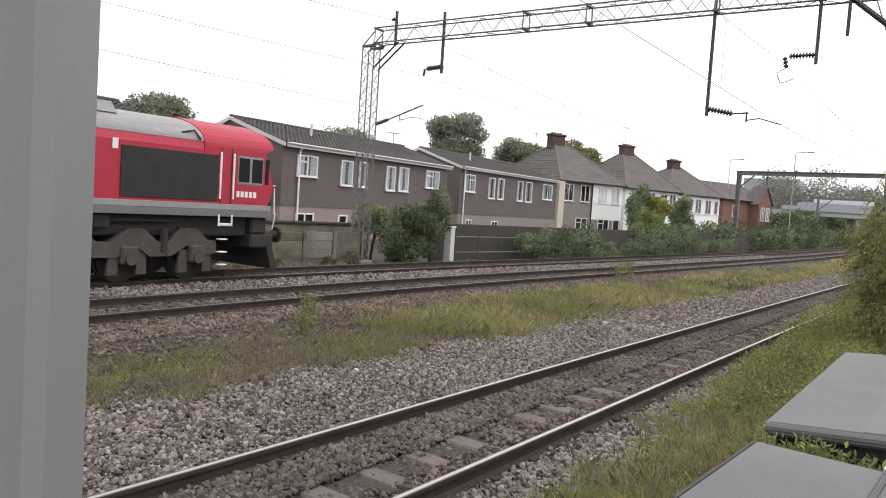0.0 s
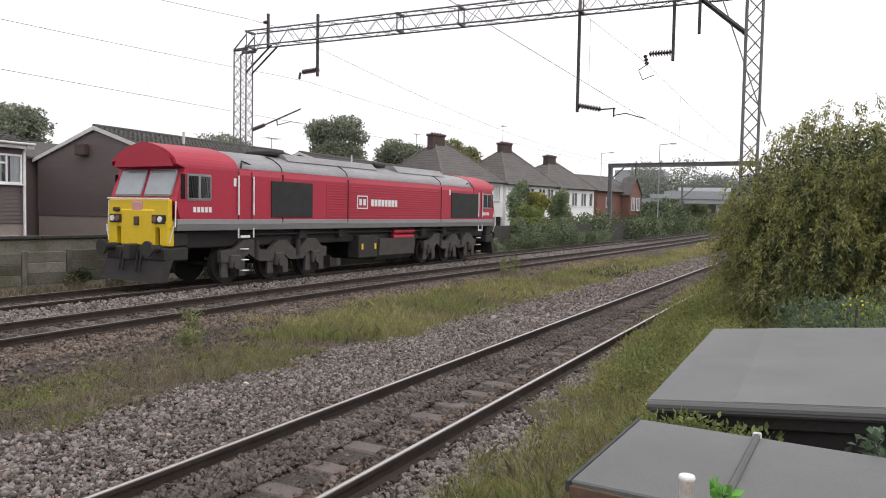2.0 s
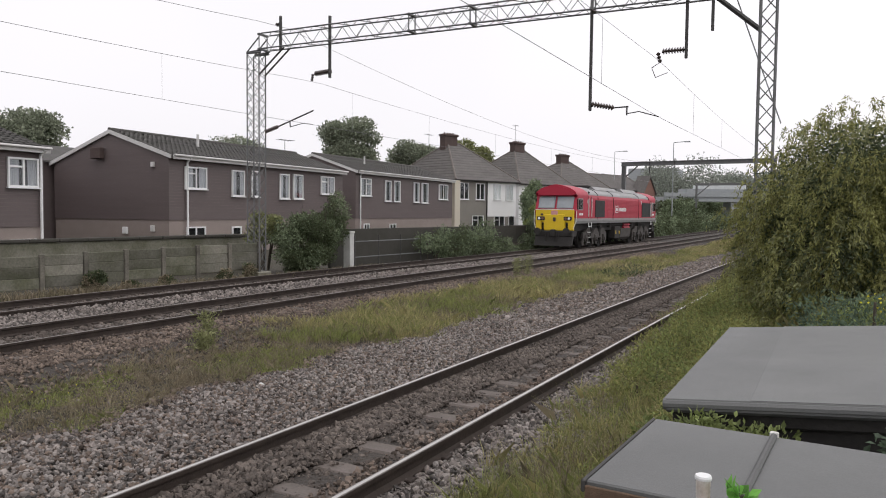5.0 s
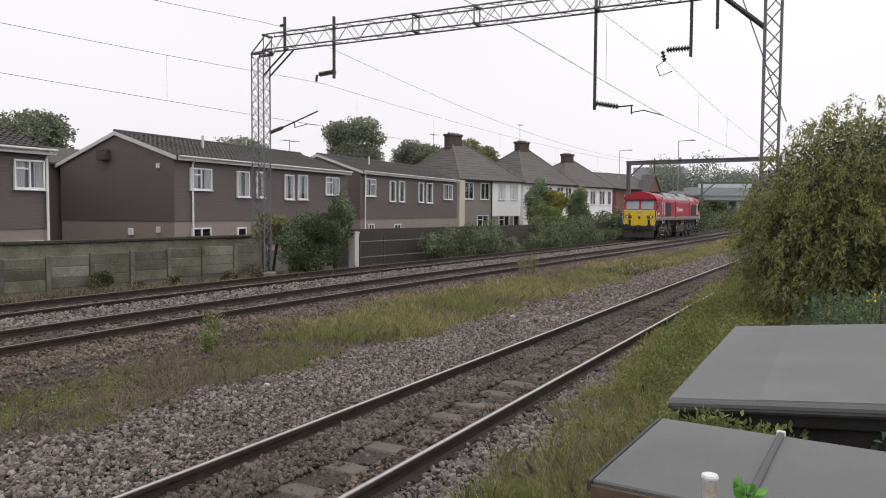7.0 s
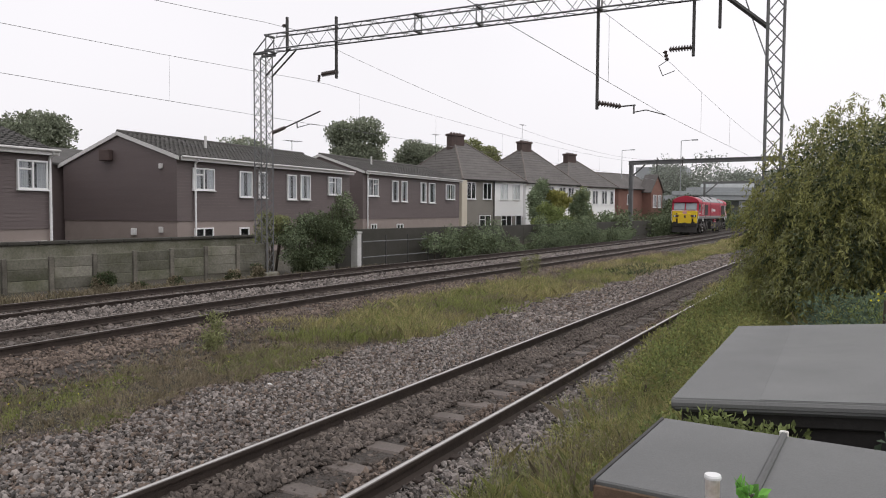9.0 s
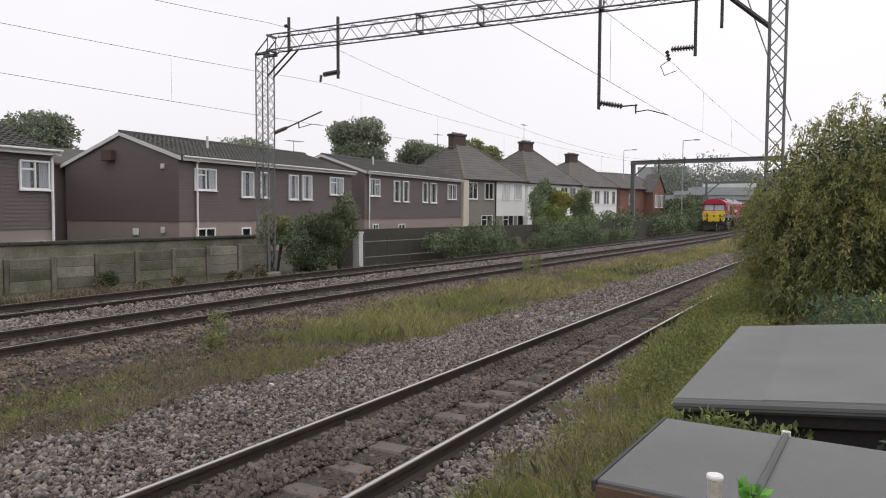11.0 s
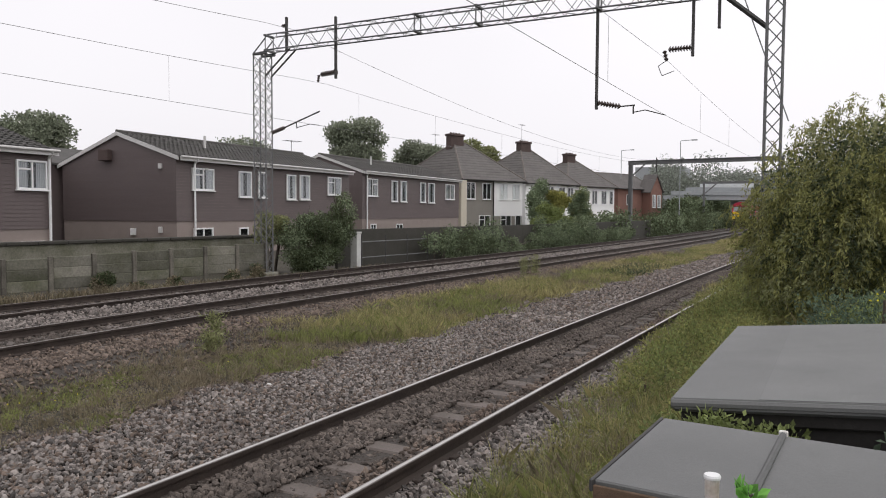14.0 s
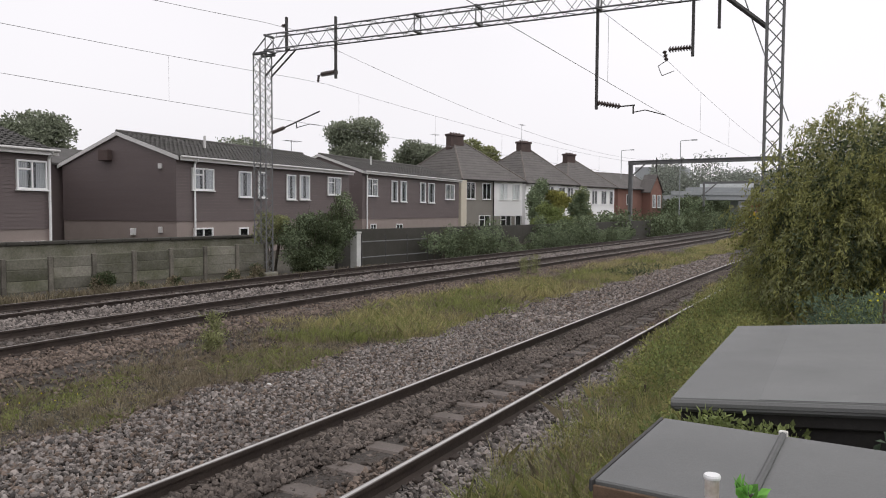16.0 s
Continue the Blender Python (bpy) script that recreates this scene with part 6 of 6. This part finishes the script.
def grass():
    rng = np.random.default_rng(61)
    ny = np.vectorize(near_y)
    fy = np.vectorize(far_y)

    def strip(n, x0, x1, lo, hi, thr, freq, seed, power=1.0):
        """Points of the weedy strip between the ballast of the near track and the far tracks."""
        x = x0 + (x1 - x0) * rng.random(n) ** power
        a = ny(x) + lo + 0.18 * np.sin(x * 1.9) + 0.12 * np.sin(x * 5.3)
        b = fy(x) + hi
        y = a + (b - a) * rng.random(n)
        keep = (vnoise(x, y, freq, seed) > thr) & (b > a)
        return np.stack([x, y, np.full(n, -0.225)], 1)[keep]

    def cover(name, p, leaf, width, material, seed, label, rise=0.05):
        """Low leafy weeds lying over the soil."""
        q = p.copy()
        q[:, 2] += rng.random(len(q)) ** 2 * rise
        ob = leaves(name, q, np.tile((0, 0, 0.35), (len(q), 1)), leaf, width, M[material], None, seed)
        tagged(ob, label, "weeds", kind="stuff")

    cover("low_weeds", strip(90000, 4, 26, 3.15, -3.3, 0.40, 0.9, 3), 0.03, 0.010, "weed", 62, "low brown dead weeds over the soil")
    cover("low_weeds", strip(80000, 4, 26, 3.20, -3.5, 0.52, 0.8, 9), 0.028, 0.011, "grass_green", 63, "patchy low green weeds over the soil", 0.04)
    p = strip(60000, 4, 24, 3.20, -4.2, 0.60, 0.7, 9)
    cover("moss", p, 0.02, 0.012, "leaf_yellow", 64, "yellowish green moss patches on the soil", 0.015)
    p = strip(4200, 4, 26, 3.20, -3.6, 0.52, 0.8, 9)
    tagged(tufts("short_grass", p, 16, 0.03, 0.12, 0.0025, M["grass_green"], 62, 1.0), "patchy short green grass between the tracks", "grass", kind="stuff")
    p = strip(4500, 4, 26, 3.20, -3.3, 0.44, 1.1, 19)
    tagged(tufts("dry_weeds", p, 16, 0.03, 0.15, 0.0022, M["weed"], 63, 1.0), "low brown dead weeds between the tracks", "weeds", kind="stuff")
    p = strip(22000, 6, 26, 3.40, -3.5, 0.62, 1.0, 29)
    tagged(blades("straggly_weeds", p, 0.24, 0.0022, M["weed"], 93, 0.7), "straggly taller brown weeds between the tracks", "weeds", kind="stuff")
    p = strip(6500, 12, 75, 2.95, -3.4, 0.43, 0.5, 5, 1.15)
    tagged(tufts("tall_grass", p, 20, 0.06, 0.29, 0.004, M["grass_dry"], 64), "tall dry yellowish grass between the tracks", "grass", kind="stuff")
    p = strip(5500, 11, 75, 2.90, -3.6, 0.52, 0.6, 15, 1.15)
    tagged(tufts("green_grass", p, 20, 0.06, 0.25, 0.005, M["grass_green"], 65), "green grass among the dry grass", "grass", kind="stuff")
    p = strip(60000, 12, 60, 3.00, -3.4, 0.42, 0.7, 25, 1.15)
    tagged(blades("brown_weeds", p, 0.22, 0.003, M["weed"], 69, 0.6), "brown seeding weeds among the grass", "weeds", kind="stuff")
    p = strip(1600, 27, 33, 2.95, -3.4, 0.0, 0.5, 31)
    p = p[p[:, 1] < ny(p[:, 0]) + 4.4]
    leaves("dark_weeds", p + np.array((0, 0, 0.15)) * rng.random((len(p), 1)), np.tile((0, 0, 0.5), (len(p), 1)), 0.2, 0.05, M["leaf_dark"], None, 94)
    tagged(scene.objects["dark_weeds"], "dark low bramble patch beside the ballast", "weeds", kind="stuff")
    x = rng.uniform(60, 135, 30000)
    lo, hi = ny(x) + 2.9, fy(x) - 3.6
    q = np.stack([x, lo + (hi - lo) * rng.random(30000), np.full(30000, -0.22)], 1)[hi > lo]
    tagged(blades("far_grass", q, 0.4, 0.02, M["grass_dry"], 66), "dry grass far along the line", "grass", kind="stuff")
    p = strip(400, 5, 20, 3.30, -3.6, 0.66, 0.8, 9)[:60]
    leaves("weed_flowers", p + np.array((0, 0, 0.09)), np.tile((0, 0, 0.6), (len(p), 1)), 0.022, 0.02, M["flower"], None, 95)
    tagged(scene.objects["weed_flowers"], "few tiny yellow flowers among the weeds", "flower", kind="stuff")

    # the bank beside the near track
    def bank(n, x0, x1, depth, power):
        x = x0 + (x1 - x0) * rng.random(n) ** 1.3
        y = 2.2 + 0.12 * np.sin(x * 2.3) + 0.08 * np.sin(x * 6.1) + 0.1 * rng.normal(size=n) - rng.random(n) ** power * depth
        keep = ~((x > 2.2) & (x < 6.7) & (y < 0.62))
        x, y = x[keep], y[keep]
        return np.stack([x, y, np.array([ground_z(a, b) for a, b in zip(x, y)]) - 0.02], 1)

    q = bank(6200, 4.3, 26, 3.0, 1.15)
    c = vnoise(q[:, 0], q[:, 1], 1.6, 4) + 0.18 * rng.normal(size=len(q))
    tagged(tufts("bank_grass", q[c < 0.4], 24, 0.04, 0.30, 0.003, M["grass_dry"], 67), "long dry grass on the bank beside the sheds", "grass", kind="stuff")
    tagged(tufts("bank_grass", q[(c >= 0.4) & (c < 0.7)], 24, 0.04, 0.27, 0.0035, M["grass_green"], 68), "long green grass on the bank beside the sheds", "grass", kind="stuff")
    tagged(tufts("bank_grass", q[c >= 0.7], 20, 0.05, 0.34, 0.0028, M["weed"], 98), "brown seeding stems on the bank beside the sheds", "grass", kind="stuff")
    q = bank(60000, 4.3, 22, 2.9, 1.1)
    c = vnoise(q[:, 0], q[:, 1], 1.2, 14) > 0.5
    q[:, 2] += rng.random(len(q)) * (0.08 + 0.2 * vnoise(q[:, 0], q[:, 1], 1.4, 24))
    for pick, mt, sd in ((c, "leaf_bush", 96), (~c, "leaf_green", 97)):
        ob = leaves("bank_weeds", q[pick], np.tile((0, 0, 0.5), (int(pick.sum()), 1)), 0.042, 0.016, M[mt], None, sd)
        tagged(ob, "small leafy weeds growing through the bank grass", "weeds", kind="stuff")
    for k, (x, y, h) in enumerate(((10.2, 9.4, 0.55), (9.6, 8.9, 0.3), (25.5, 8.75, 0.75), (26.3, 8.6, 0.8))):
        t = rng.normal(size=(500, 3)) * np.array((0.09, 0.09, 0)) + np.array((x, y, -0.2))
        t[:, 2] += rng.random(500) * h
        tt = thing("tall_weed", Matrix.Identity(4), "single tall pale green weed beside the far rail", "weed", "tall weeds")
        leaves("foliage", t, np.tile((0, 0, 0.8), (500, 1)), 0.09, 0.025, M["leaf_pale"], tt, 70 + k)
    q = np.stack([rng.uniform(10, 26, 5000), np.zeros(5000), np.zeros(5000)], 1)
    q[:, 1] = np.interp(q[:, 0], [8.8, 20.5, 26], [18.9, 15.75, 15.2]) - rng.random(5000) * 0.7
    q[:, 2] = -0.2
    tagged(blades("fence_weeds", q, 0.3, 0.012, M["weed"], 80, 0.6), "brown weeds at the foot of the fence", "weeds", kind="stuff")


grass()
st = thing("white_stone", pose(8.0, 6.4, -0.17, 20, 10, 30), "single white stone on the ballast edge", "stone")
bm = BM()
bmesh.ops.create_icosphere(bm, subdivisions=2, radius=0.045)
for v in bm.verts:
    v.co *= 1 + 0.25 * noise.noise(v.co * 20)
    v.co.z *= 0.7
part("stone", bm, M["white_post"], st)


# ---- what moves ----
RUN = [(0, 4.05), (0.5, 8.9), (1, 13.65), (1.5, 18.5), (2, 23.35), (3, 32.9), (4.1, 42.95), (6.5, 63.5), (7.5, 71.9), (8.5, 80.2), (9.2, 86.0), (11.3, 103.1), (12.3, 111.6), (14.0, 127.5), (16, 146.5)]
RT = np.array([r[0] for r in RUN], float)
RX = np.array([r[1] for r in RUN], float)
RM = np.gradient(RX, RT)


def run_x(t):
    i = int(np.clip(np.searchsorted(RT, t) - 1, 0, len(RT) - 2))
    h = RT[i + 1] - RT[i]
    s = (t - RT[i]) / h
    return float((2 * s**3 - 3 * s**2 + 1) * RX[i] + (s**3 - 2 * s**2 + s) * h * RM[i] + (3 * s**2 - 2 * s**3) * RX[i + 1] + (s**3 - s**2) * h * RM[i + 1])


def motions():
    rows = []
    for i in range(65):
        t = i * 0.25
        x = run_x(t)
        a, b = along(far_y, x - 5.35, SIX), along(far_y, x + 5.35, SIX)
        rows.append((t, pose((a[0] + b[0]) / 2, (a[1] + b[1]) / 2, FAR_Z, 0, 0, math.degrees(math.atan2(b[1] - a[1], b[0] - a[0])))))
    walk(LOCO, rows)
    for w, at in WHEELS:
        walk(w, [(i / 15, pose(*at, 0, math.degrees((run_x(i / 15) - RX[0]) / 0.52), 0)) for i in range(241)])


for ob in scene.objects:
    if ob.name.split(".")[0] in ("lacing", "twig", "grille_slat", "side_rib", "tile_course", "foliage", "inner_foliage", "crown", "cladding", "gable_cladding"):
        ob["kind"] = "stuff"
motions()
